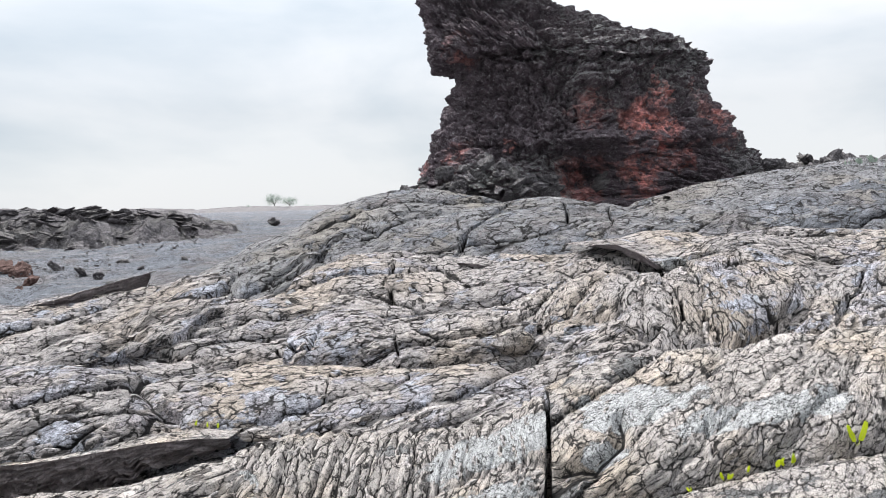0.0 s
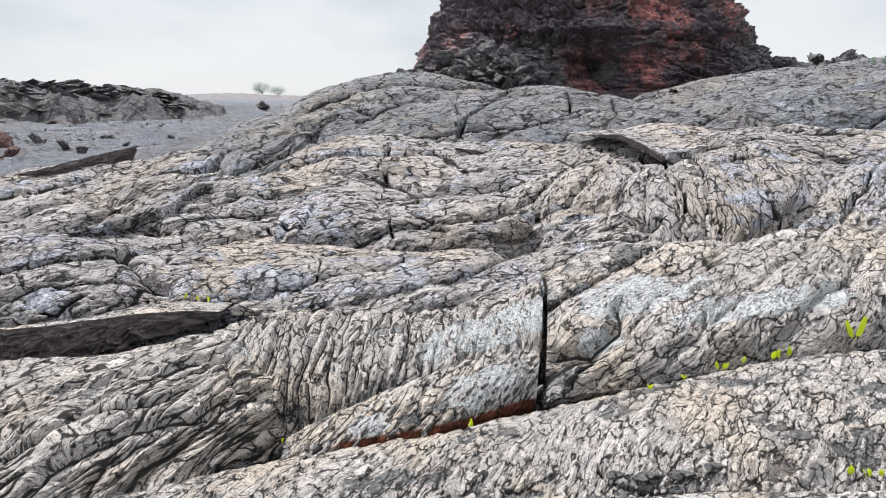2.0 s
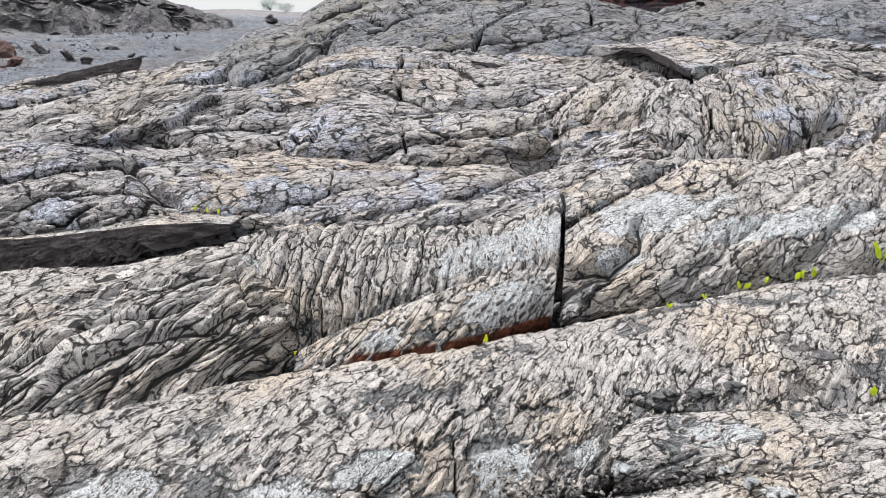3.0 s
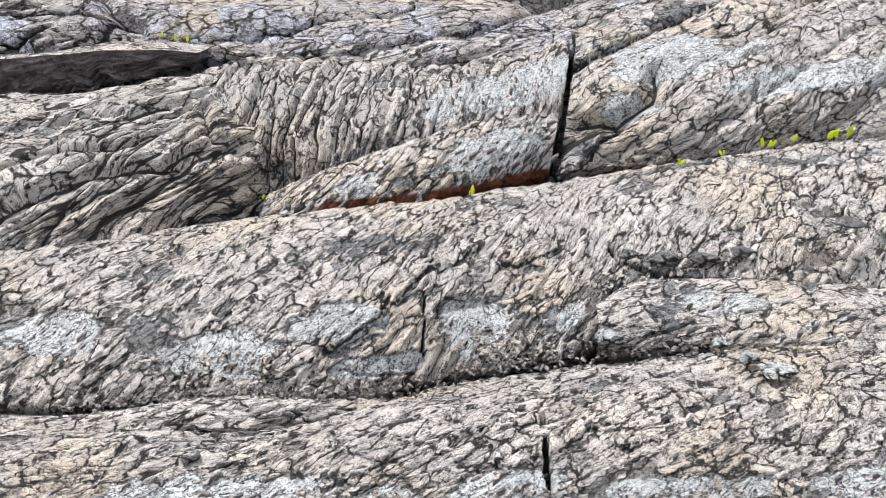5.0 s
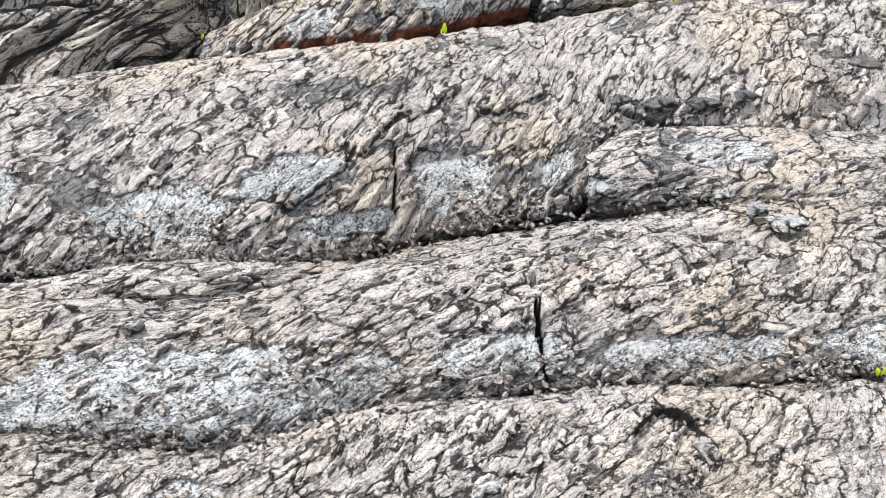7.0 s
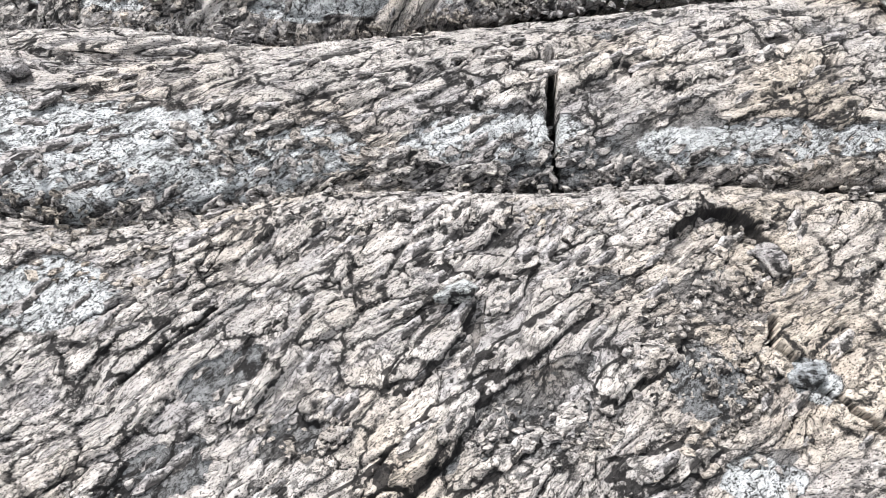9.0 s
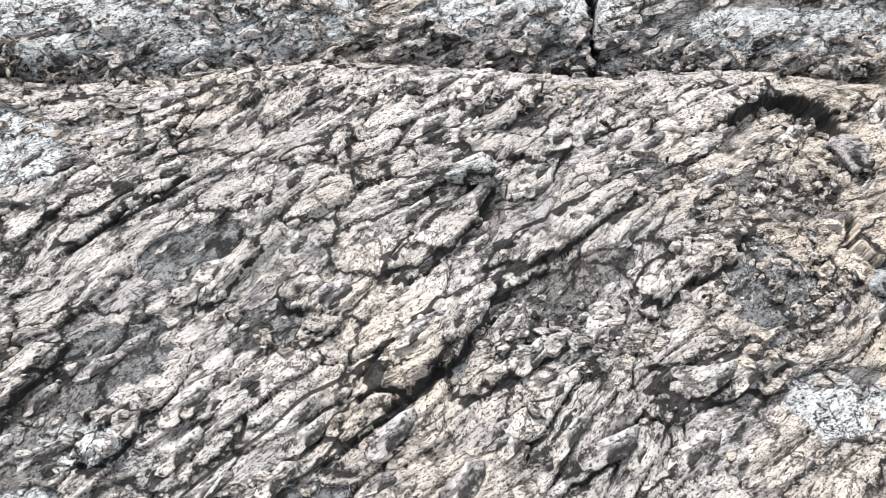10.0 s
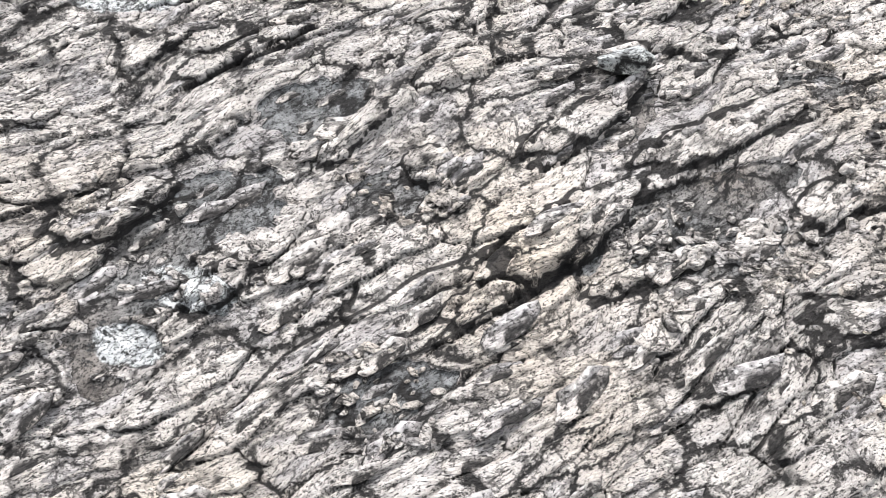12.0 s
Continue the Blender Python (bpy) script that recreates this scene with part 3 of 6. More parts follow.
def lava_lobe(rows, label, mat, seed, step=0.006, fine_x=None, coarse=0.012, lin=0.3, back=(0.35, 0.25), cracks=(), hollow=None, rust=None,
              name="lava_lobe", group="pahoehoe lobes", soft=0.12, undercut=0.04, edge_ends=(False, False), edge_lean=(0, 0), furrows=(), alcove=None, back_share=((0, 1), (1, 1)), crest_tan=0.25, patches=(), hollows=(), plates=(), **skin):
    """A lobe of pahoehoe. rows: x, foot y, foot z, crest y, crest z, from one end to the other."""
    rows = list(rows)
    if rows[0][0] < -1.5 and not edge_ends[0]:      # outer ends sink into the ground
        x, a, b, c, d = rows[0]
        rows = [(x - 1.3, a, b - 0.45, c, b - 0.3), (x - 0.5, a, b - 0.06, c, 0.35 * b + 0.65 * d - 0.03)] + rows
    if rows[-1][0] > 1.5 and not edge_ends[1]:
        x, a, b, c, d = rows[-1]
        rows = rows + [(x + 0.5, a, b - 0.06, c, 0.35 * b + 0.65 * d - 0.03), (x + 1.3, a, b - 0.45, c, b - 0.3)]
    R = np.array(rows, float)
    lo, hi = R[0, 0], R[-1, 0]
    fx = fine_x or (max(lo, -3.4), min(hi, 3.8))
    coarse = max(coarse, step * 3.5)
    xs = spread(lo, hi, fx[0], fx[1], step, coarse)
    yf, zf, yc, zc = (along(xs, R[:, 0], R[:, k], soft) for k in (1, 2, 3, 4))
    length = float(np.median(np.hypot(yc - yf, zc - zf))) * 1.15
    nf = max(12, int(length / step))
    nb = max(8, int(back[0] / (step * 1.8)))
    nu = max(4, int(undercut * 3 / step))
    ph = np.linspace(0, math.pi / 2, nf)[:, None]
    ey, ez = 1 - np.cos(ph), np.sin(ph)
    ly = (ph / (math.pi / 2))
    fy, fz = (1 - lin) * ey + lin * ly, (1 - lin) * ez + lin * ly
    Yf, Zf = yf + (yc - yf) * fy, zf + (zc - zf) * fz
    u = np.linspace(1, 0, nu, endpoint=False)[:, None]
    Yu, Zu = yf + undercut * u * 1.2 + 0 * zf, zf - undercut * 2.4 * u + 0 * yf
    w = np.linspace(0, 1, nb + 1)[1:, None]
    Yb, Zb = yc + back[0] * along(xs, *back_share) * w, zc - back[1] * w ** 2
    Y, Z = np.concatenate([Yu, Yf, Yb]), np.concatenate([Zu, Zf, Zb])
    X = np.broadcast_to(xs, Y.shape).copy()
    q = np.concatenate([np.zeros((1, len(xs))), np.cumsum(np.hypot(np.diff(Y, axis=0), np.diff(Z, axis=0)), axis=0)])
    q = q - q[nu - 1]
    for e in (0, 1):      # a broken end leans with the crack beside it
        if edge_ends[e]:
            near = smooth(0.35, 0.0, np.abs(X - (lo if e == 0 else hi)))
            up = np.clip(q / (q[nu + nf - 1] + 1e-6), 0, 1)
            X = X + near * (edge_lean[0] + (edge_lean[1] - edge_lean[0]) * up + 0.010 * fbm(q * 9, 0 * q + 3, 3, 91))
    # outward normal of the plain form
    P = np.stack([X, Y, Z], -1)
    N = np.cross(np.gradient(P, axis=1), np.gradient(P, axis=0))
    N /= np.maximum(np.linalg.norm(N, axis=-1, keepdims=True), 1e-9)
    arc = np.concatenate([[0], np.cumsum(np.hypot(np.diff(xs), np.diff(yc)))])
    S = np.broadcast_to(arc + lo, X.shape)
    pale = np.zeros_like(X)
    ragged = 1.0 * fbm(X * 5, q * 7, 6, seed + 15, 0.68)
    for px, pq, rx, rq in patches:      # bare pale patches at x, height up the face, and their half sizes
        pale = np.maximum(pale, 1 - smooth(0.75, 1.08, np.hypot((X - px) / rx, (q - pq) / rq) + ragged))
    worn = slabs = None
    rough_edge = fbm(X * 30, Y * 30, 4, seed + 17, 0.6)
    if len(hollows):      # where crust has come off: x, y, half sizes along and across, degrees
        worn = np.zeros_like(X)
        for hx, hy, ra, rb, turn in hollows:
            ct, st = math.cos(radians(turn)), math.sin(radians(turn))
            e = np.hypot(((X - hx) * ct + (Y - hy) * st) / ra, ((Y - hy) * ct - (X - hx) * st) / rb)
            worn = np.maximum(worn, 1 - smooth(0.5, 1.2, e + 0.35 * rough_edge))
    if len(plates):      # plates of crust that stand out: from x, y to x, y in plan, half width
        inside, rise = np.full(X.shape, -9.0), np.zeros_like(X)
        for x0, y0, x1, y1, half in plates:
            ux, uy = x1 - x0, y1 - y0
            n2 = ux * ux + uy * uy
            along_ = ((X - x0) * ux + (Y - y0) * uy) / n2
            across = ((Y - y0) * ux - (X - x0) * uy) / math.sqrt(n2)
            e = 1 - np.maximum(np.abs(across) / half, np.abs(along_ - 0.5) * 2 + 0.25 * np.abs(across) / half) + 0.40 * rough_edge + 0.25 * grad_noise(along_ * 5, across / half * 2, seed + 19)
            rise = np.where(e > inside, half * 0.42 * (1 - 0.25 * across / half), rise)
            inside = np.maximum(inside, e)
        slabs = (inside, rise)
    h, crust, tone, break_shade, flow = lava_skin(S, q, seed, step=step, pale=pale if len(patches) else None, worn=worn, slabs=slabs, **skin)
    # the upper skin weathers to tan, the steep foot stays darker
    crust = np.clip(crust + crest_tan * (smooth(0.15, 0.9, N[..., 2]) - 0.5) * crust * 2, 0, 1)
    def here(pts):
        return min(p[0] for p in pts) < hi + 0.1 and max(p[0] for p in pts) > lo - 0.1 and min(p[1] for p in pts) < Y.max() and max(p[1] for p in pts) > Y.min()
    for pts, width, depth in [*CREASES, *furrows]:
        if here(pts):
            d = crease(X, Y, pts, width)
            # furrow bottoms are blackened as if no light reached them
            h, break_shade = h - depth * d, np.maximum(break_shade, 0.75 * smooth(0.86, 0.99, d))
    for pts, width, depth in [*cracks, *CRACKS, *FAR_CRACKS]:
        if here(pts):
            d = slit(X, Y, pts, width, depth, seed)
            # the crack's depth is also painted black, as shade inside it
            h, break_shade = h - d, np.maximum(break_shade, d / depth)
    if alcove:      # a hollow with an arched overhanging rim at its back, running out towards the front
        ax, ay, rx, deep, reach = alcove
        u = (X - ax) / rx + 0.10 * grad_noise(X * 30, Y * 30, seed + 22)
        v = Y - (ay - 0.07 * np.abs(u) ** 2.2) + 0.004 * grad_noise(X * 40, Y * 40, seed + 23)
        e = smooth(0.004, -0.006, v) * smooth(-reach, -0.01, v) * smooth(1.05, 0.85, np.abs(u))
        h = h - deep * e
        # shade under the overhanging rim, painted as a black band
        break_shade = np.maximum(break_shade * (1 - 0.5 * e), smooth(0.006, -0.002, v) * smooth(-0.016, -0.006, v) * smooth(1.1, 0.9, np.abs(u)))
    if hollow:
        for hx, hy, rx, ry, dep in hollow:
            e = np.hypot((X - hx) / rx, (Y - hy) / ry) + 0.3 * fbm(X * 14, Y * 14, 3, seed + 5)
            e = 1 - smooth(0.45, 1.0, e)
            # inside of the opening painted near black to deepen its shade
            h, break_shade = h - dep * e, np.maximum(break_shade, 0.97 * smooth(0.05, 0.4, e))
    P = P + N * h[..., None]
    rs = np.zeros_like(h)
    if rust:
        x0, x1, top = rust
        rs = smooth(x0, x0 + 0.06, X) * (1 - smooth(x1 - 0.05, x1, X)) * (1 - smooth(top * 0.7, top, q + 0.012 * fbm(S * 30, q * 30, 3, seed + 9)))
    for e in (0, 1):      # a broken end: the skin turns down into the gap
        if not edge_ends[e]:
            continue
        c0 = P[:, :1] if e == 0 else P[:, -1:]
        steps = np.linspace(0, 1, 14)[1:, None] * np.array([[0.012 if e == 0 else -0.012, 0.0, -0.3]])
        wall = c0 + steps[None] + 0.006 * fbm(np.arange(P.shape[0])[:, None] * 0.3, np.arange(13)[None, :] * 0.5, 2, seed)[..., None] * np.array([1, 0, 0])
        # gap walls go nearly black: broken rock plus painted shade
        zero = np.zeros((P.shape[0], 13))
        if e == 0:
            P, flow = np.concatenate([wall[:, ::-1], P], 1), np.concatenate([wall, flow], 1)
            crust, tone, rs, break_shade, pale = (np.concatenate([zero + c, v], 1) for c, v in ((0, crust), (0.3, tone), (0, rs), (0.9, break_shade), (0, pale)))
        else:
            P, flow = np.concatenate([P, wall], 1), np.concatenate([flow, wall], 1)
            crust, tone, rs, break_shade, pale = (np.concatenate([v, zero + c], 1) for c, v in ((0, crust), (0.3, tone), (0, rs), (0.9, break_shade), (0, pale)))
    ob = grid_mesh(name, P, mat, {"crust": crust, "tone": tone, "rust": rs, "break_shade": break_shade, "bloom": pale, "flow": flow})
    tagged(ob, label, "lava lobe", group)
    first = 13 if edge_ends[0] else 0
    LOBES.append((ob, P[nu:, first:first + X.shape[1]], N[nu:], skin.get("angle", 35), step))
    return LOBES[-1]


# ---------------------------------------------------------------- the ground
def ground_height(X, Y):
    """The lower rock under and round the lobes: rising from the near slope, falling to a channel on the west, level far off."""
    z = np.interp(Y, [-6, -3, -0.5, 0.94, 1.6, 2.1, 2.5, 3.1, 3.6, 4.3, 5.0, 5.8, 6.4, 7.4, 11, 16, 30, 400], [-1.9, -1.5, -0.95, -0.40, -0.17, -0.15, -0.04, 0.08, 0.40, 0.56, 0.78, 1.06, 1.2, 1.48, 1.45, 1.38, 1.36, 1.36])
    west = 1 - smooth(-2.6, -0.6, X)
    chan = np.interp(Y, [-6, -3, -0.5, 0.94, 2.1, 3.6, 4.6, 6, 9, 14, 30, 400], [-1.9, -1.5, -0.95, -0.42, -0.2, 0.36, 0.62, 0.92, 1.15, 1.3, 1.36, 1.36])
    z = z * (1 - west) + chan * west
    east = smooth(3.0, 8.0, X)
    z = z + east * np.interp(Y, [2, 5, 8, 20, 60], [0, 0.2, 0.3, 0.1, 0])
    return z


def build_ground():
    ys = np.concatenate([np.linspace(-6, 0, 60, endpoint=False), np.linspace(0, 5, 60, endpoint=False), np.linspace(5, 18, 200, endpoint=False), np.geomspace(18, 2600, 90)])
    u = np.linspace(-1, 1, 230)
    X = np.stack([np.sign(u) * (np.abs(u) ** 1.7) * (7 + 0.95 * abs(y)) for y in ys])
    Y = np.broadcast_to(ys[:, None], X.shape)
    Z = ground_height(X, Y)
    near = 1 - smooth(14, 60, Y)
    Z = Z + (0.06 * fbm(X * 0.9, Y * 0.9, 4, 301) + 0.03 * fbm(X * 3.1, Y * 3.6, 3, 302)) * near + (0.4 * fbm(X * 0.02, Y * 0.02, 4, 303)) * smooth(25, 120, Y) * 0.6
    rip = 1 - np.abs(grad_noise(X * 1.5 + 0.5 * fbm(X, Y, 2, 7), Y * 4.0, 305))
    Z = Z + 0.02 * rip * near
    f1, f2, rid, dx, dy = cells(X / 0.9 + 0.2 * fbm(X * 2, Y * 2, 2, 11), Y / 0.8, 307)
    Z = Z - 0.05 * (1 - smooth(0.0, 0.07, f2 - f1)) * near * smooth(0.4, 0.6, rid)
    # outside the great lobes the slope goes on as low pillows of the same crust
    slope = (1 - smooth(4.5, 6.5, Y)) * np.maximum(smooth(1.8, 3.0, np.abs(X)), 1 - smooth(0.2, 0.9, Y)) * (1 - smooth(6, 12, np.abs(X)) * 0.5)
    p1, p2, pid, _, _ = cells(X / 0.8 + 0.3 * fbm(X * 1.7, Y * 1.7, 3, 311), Y / 0.45 + 0.3 * fbm(X * 1.7, Y * 1.7 + 9, 3, 313), 315)
    Z = Z + slope * (0.14 * np.sqrt(np.clip(p2 - p1, 0, 1)) * (0.5 + pid) + 0.03 * fbm(X * 5, Y * 7, 3, 317))
    crust = np.clip(0.25 + 0.5 * fbm(X * 1.3, Y * 1.3, 3, 309) + 0.25 * slope, 0, 1)
    # shade painted into the seams between pillows
    break_shade = slope * 0.6 * (1 - smooth(0.0, 0.08, p2 - p1))
    ob = grid_mesh("ground", np.stack([X, Y, Z], -1), mat_flow, {"crust": crust, "tone": 0.4 + 0.2 * rid, "rust": 0 * Z, "break_shade": break_shade, "bloom": 0 * Z, "flow": np.stack([X, Y, Z], -1)})
    ob.data.materials.append(mat_mid)
    crusted = ((slope[:-1, :-1] + 0.25 * fbm(X * 2, Y * 2, 3, 319)[:-1, :-1] > 0.4) | ((np.abs(X) < 2.5) & (Y < 5.2))[:-1, :-1]).reshape(-1)
    ob.data.polygons.foreach_set("material_index", crusted.astype(np.int32))
    return tagged(ob, "grey lava plain rising from a crusted slope to the horizon", "ground", kind="structure")


build_ground()

# ---------------------------------------------------------------- lobes, near to far
front_lobe = lava_lobe([(-1.9, 0.94, -0.350, 1.46, -0.02), (-0.9, 0.94, -0.310, 1.47, 0.0), (-0.55, 0.94, -0.290, 1.52, 0.015), (-0.3, 0.94, -0.270, 1.50, -0.02),
           (0.0, 0.94, -0.260, 1.62, -0.005), (0.3, 0.94, -0.240, 1.64, 0.012), (0.5, 0.94, -0.210, 1.66, 0.036), (0.75, 0.94, -0.180, 1.66, 0.048), (1.1, 0.94, -0.150, 1.69, 0.07), (2.1, 0.94, -0.110, 1.75, 0.12)],
          "pale tan lava lobe covered in shaggy oriented crust flakes", mat_near, 11, step=0.0025, fine_x=(-0.36, 0.82), coarse=0.014, undercut=0.008, lin=0.78, back=(0.14, 0.10),
          angle=44, flake=(0.115, 0.032), relief=0.62, rope=0.006, rope_len=0.06, bare=-0.20, lump=0.016, net=0.0, patches=[(-0.30, 0.55, 0.10, 0.05), (-0.10, 0.27, 0.04, 0.02), (-0.13, 0.21, 0.03, 0.02), (0.58, 0.38, 0.05, 0.03), (0.66, 0.50, 0.03, 0.03)],
          hollows=[(-0.06, 1.37, 0.065, 0.032, 38), (-0.12, 1.245, 0.09, 0.04, 35), (0.335, 1.39, 0.09, 0.022, 30), (0.33, 1.335, 0.08, 0.035, 20), (0.045, 1.315, 0.06, 0.03, 30), (0.238, 1.46, 0.025, 0.045, 10),
                   (0.09, 1.145, 0.06, 0.03, 30), (-0.15, 1.17, 0.06, 0.03, 40), (0.22, 1.30, 0.03, 0.02, 40), (0.52, 1.40, 0.07, 0.05, 120), (0.56, 1.52, 0.07, 0.05, 0), (0.40, 1.52, 0.05, 0.02, 20), (0.58, 1.30, 0.05, 0.03, 20)],
          plates=[(0.255, 1.400, 0.400, 1.506, 0.020), (0.148, 1.374, 0.236, 1.480, 0.018), (0.042, 1.336, 0.090, 1.350, 0.018), (0.070, 1.300, 0.107, 1.322, 0.012), (0.230, 1.262, 0.340, 1.336, 0.009), (-0.190, 1.350, -0.100, 1.448, 0.012),
                  (-0.100, 1.166, -0.056, 1.212, 0.015), (0.155, 1.258, 0.258, 1.372, 0.024), (-0.030, 1.316, 0.008, 1.392, 0.010), (0.398, 1.376, 0.500, 1.456, 0.020), (0.415, 1.286, 0.535, 1.318, 0.018), (-0.235, 1.188, -0.145, 1.256, 0.020),
                  (0.120, 1.214, 0.172, 1.256, 0.014), (0.190, 1.551, 0.309, 1.544, 0.016)],
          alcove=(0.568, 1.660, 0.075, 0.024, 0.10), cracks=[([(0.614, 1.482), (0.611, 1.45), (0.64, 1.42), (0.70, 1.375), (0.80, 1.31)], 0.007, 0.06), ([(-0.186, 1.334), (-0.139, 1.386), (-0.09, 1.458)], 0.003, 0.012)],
          furrows=[([(-0.04, 1.10), (0.07, 1.232), (0.134, 1.305)], 0.007, 0.005), ([(0.096, 1.176), (0.168, 1.256), (0.21, 1.312)], 0.007, 0.005)])
lava_lobe([(-2.4, -0.75, -1.02, 0.93, -0.37), (-0.9, -0.8, -1.0, 0.93, -0.335), (0.0, -0.85, -1.0, 0.93, -0.285), (0.9, -0.8, -0.95, 0.93, -0.2), (2.4, -0.75, -0.9, 0.93, -0.14)],
          "tan lava lobe dropping away at the foot of the slope", mat_near, 13, step=0.024, coarse=0.05, undercut=0.05, lin=0.6, back=(0.3, 0.25), angle=48, flake=(0.125, 0.036), relief=0.8, rope=0.03, rope_len=0.12, bend=0.12, lump=0.06, net=0.3)
second_lobe = lava_lobe([(-2.1, 1.5, -0.12, 1.72, 0.0), (-1.2, 1.53, -0.08, 1.76, 0.03), (-0.8, 1.55, -0.03, 1.80, 0.05), (-0.5, 1.56, -0.01, 1.78, 0.082), (-0.25, 1.58, -0.035, 1.82, 0.072), (0.0, 1.69, -0.04, 1.88, 0.075), (0.35, 1.745, -0.02, 1.97, 0.092),
           (0.7, 1.74, 0.035, 2.0, 0.15), (1.03, 1.755, 0.055, 2.13, 0.168), (1.4, 1.78, 0.09, 2.2, 0.195), (2.4, 1.85, 0.13, 2.28, 0.26)],
          "tan and blue-grey lava lobe split by a thin black crack", mat_near, 23, step=0.0042, back_share=((-0.35, 0.05), (0.5, 1.0)), fine_x=(-0.85, 1.45), coarse=0.012, lin=0.15, back=(0.32, 0.11),
          angle=26, flake=(0.13, 0.045), relief=0.7, rope=0.012, rope_len=0.045, bare=-0.02, bare_band=(0.02, 0.13, 0.25), patches=[(-0.38, 0.10, 0.27, 0.10), (-0.05, 0.07, 0.12, 0.05), (0.25, 0.09, 0.16, 0.04), (0.65, 0.07, 0.2, 0.04), (1.05, 0.07, 0.15, 0.04)], lump=0.014, net=0.2,
          cracks=[([(0.335, 1.97), (0.338, 1.90), (0.34, 1.83), (0.355, 1.745)], 0.009, 0.07)])
lava_lobe([(-1.6, 1.86, -0.12, 1.95, -0.06), (-0.9, 1.87, -0.08, 1.95, -0.03), (-0.77, 1.88, -0.06, 1.955, -0.005), (-0.63, 1.90, -0.04, 1.965, 0.032), (-0.5, 1.93, -0.03, 1.98, 0.042), (-0.36, 1.97, -0.03, 2.015, 0.03), (-0.2, 2.04, -0.05, 2.08, -0.01), (-0.02, 2.12, -0.06, 2.15, -0.04)],
          "thin tan lava ridge squeezed between two larger lobes", mat_near, 29, step=0.004, lin=0.2, back=(0.1, 0.07), angle=10, flake=(0.06, 0.018), rope=0.01, rope_len=0.03, lump=0.008, net=0.1)
third_lobe = lava_lobe([(-2.2, 1.95, -0.05, 2.45, 0.12), (-1.25, 1.99, -0.03, 2.48, 0.155), (-0.9, 2.02, -0.03, 2.56, 0.18), (-0.64, 2.06, -0.02, 2.62, 0.205), (-0.4, 2.08, 0.0, 2.68, 0.235), (-0.1, 2.17, -0.04, 2.76, 0.262), (0.14, 2.26, -0.01, 2.82, 0.27),
           (0.4, 2.31, 0.03, 2.93, 0.285), (0.58, 2.40, 0.10, 2.97, 0.32), (0.85, 2.46, 0.16, 2.97, 0.385), (1.3, 2.45, 0.2, 3.04, 0.455), (1.6, 2.44, 0.22, 3.06, 0.505), (2.6, 2.5, 0.3, 3.12, 0.58)],
          "broad tan lava lobe with slanting crust flakes and grey patches", mat_near, 37, step=0.0060, fine_x=(-1.3, 1.7), coarse=0.014, lin=0.35, back=(0.3, 0.16),
          angle=55, flake=(0.14, 0.05), relief=0.75, rope=0.014, rope_len=0.06, bare=0.02, bare_band=(0.06, 0.24, 0.12), patches=[(-0.52, 0.13, 0.17, 0.07), (-0.25, 0.22, 0.13, 0.07), (0.18, 0.14, 0.13, 0.08), (-0.10, 0.08, 0.12, 0.04), (-1.0, 0.22, 0.13, 0.08), (0.45, 0.10, 0.06, 0.05)], lump=0.02, net=0.2,
          plates=[(-0.40, 2.12, -0.265, 2.214, 0.02), (-0.265, 2.214, -0.107, 2.361, 0.026), (-0.107, 2.361, 0.005, 2.539, 0.03), (0.29, 2.258, 0.49, 2.335, 0.032), (0.02, 2.50, 0.16, 2.62, 0.03), (0.25, 2.55, 0.42, 2.66, 0.03)],
          cracks=[([(0.011, 2.40), (0.02, 2.33), (0.027, 2.268)], 0.005, 0.04), ([(0.57, 2.64), (0.605, 2.56), (0.74, 2.512), (0.892, 2.498), (1.05, 2.49)], 0.010, 0.06)])
lava_lobe([(0.52, 2.31, 0.06, 2.40, 0.13), (0.6, 2.31, 0.09, 2.46, 0.19), (0.8, 2.29, 0.11, 2.47, 0.215), (1.05, 2.27, 0.14, 2.47, 0.235), (1.4, 2.26, 0.16, 2.44, 0.25), (2.4, 2.34, 0.22, 2.48, 0.30)],
          "low pale lava lobe with a whitish patch under a dark ledge", mat_near, 41, step=0.005, fine_x=(0.5, 1.6), lin=0.3, back=(0.12, 0.06), angle=20, flake=(0.06, 0.026), bare=0.02, lump=0.012, net=0.35, patches=[(0.88, 0.15, 0.13, 0.05)])

WRINKLED = "brown-grey lava lobe wrinkled into thick ropy folds"
lava_lobe([(-3.0, 2.4, 0.0, 3.1, 0.36), (-1.9, 2.4, 0.05, 3.12, 0.395), (-1.25, 2.45, 0.08, 3.2, 0.455), (-1.05, 2.55, 0.10, 3.26, 0.475), (-0.85, 2.70, 0.12, 3.31, 0.475), (-0.72, 2.82, 0.13, 3.3, 0.42), (-0.63, 2.95, 0.12, 3.22, 0.30), (-0.58, 3.02, 0.08, 3.18, 0.16)],
          WRINKLED, mat_near, 51, step=0.006, fine_x=(-1.9, -0.58), lin=0.15, back=(0.2, 0.1), angle=40, flake=(0.10, 0.022), relief=0.8, rope=0.03, rope_len=0.052, rope_angle=42, bare=-0.05, bend=0.14, lump=0.04, net=0.0, crest_tan=0.5, furrows=FOLD_CREASES)
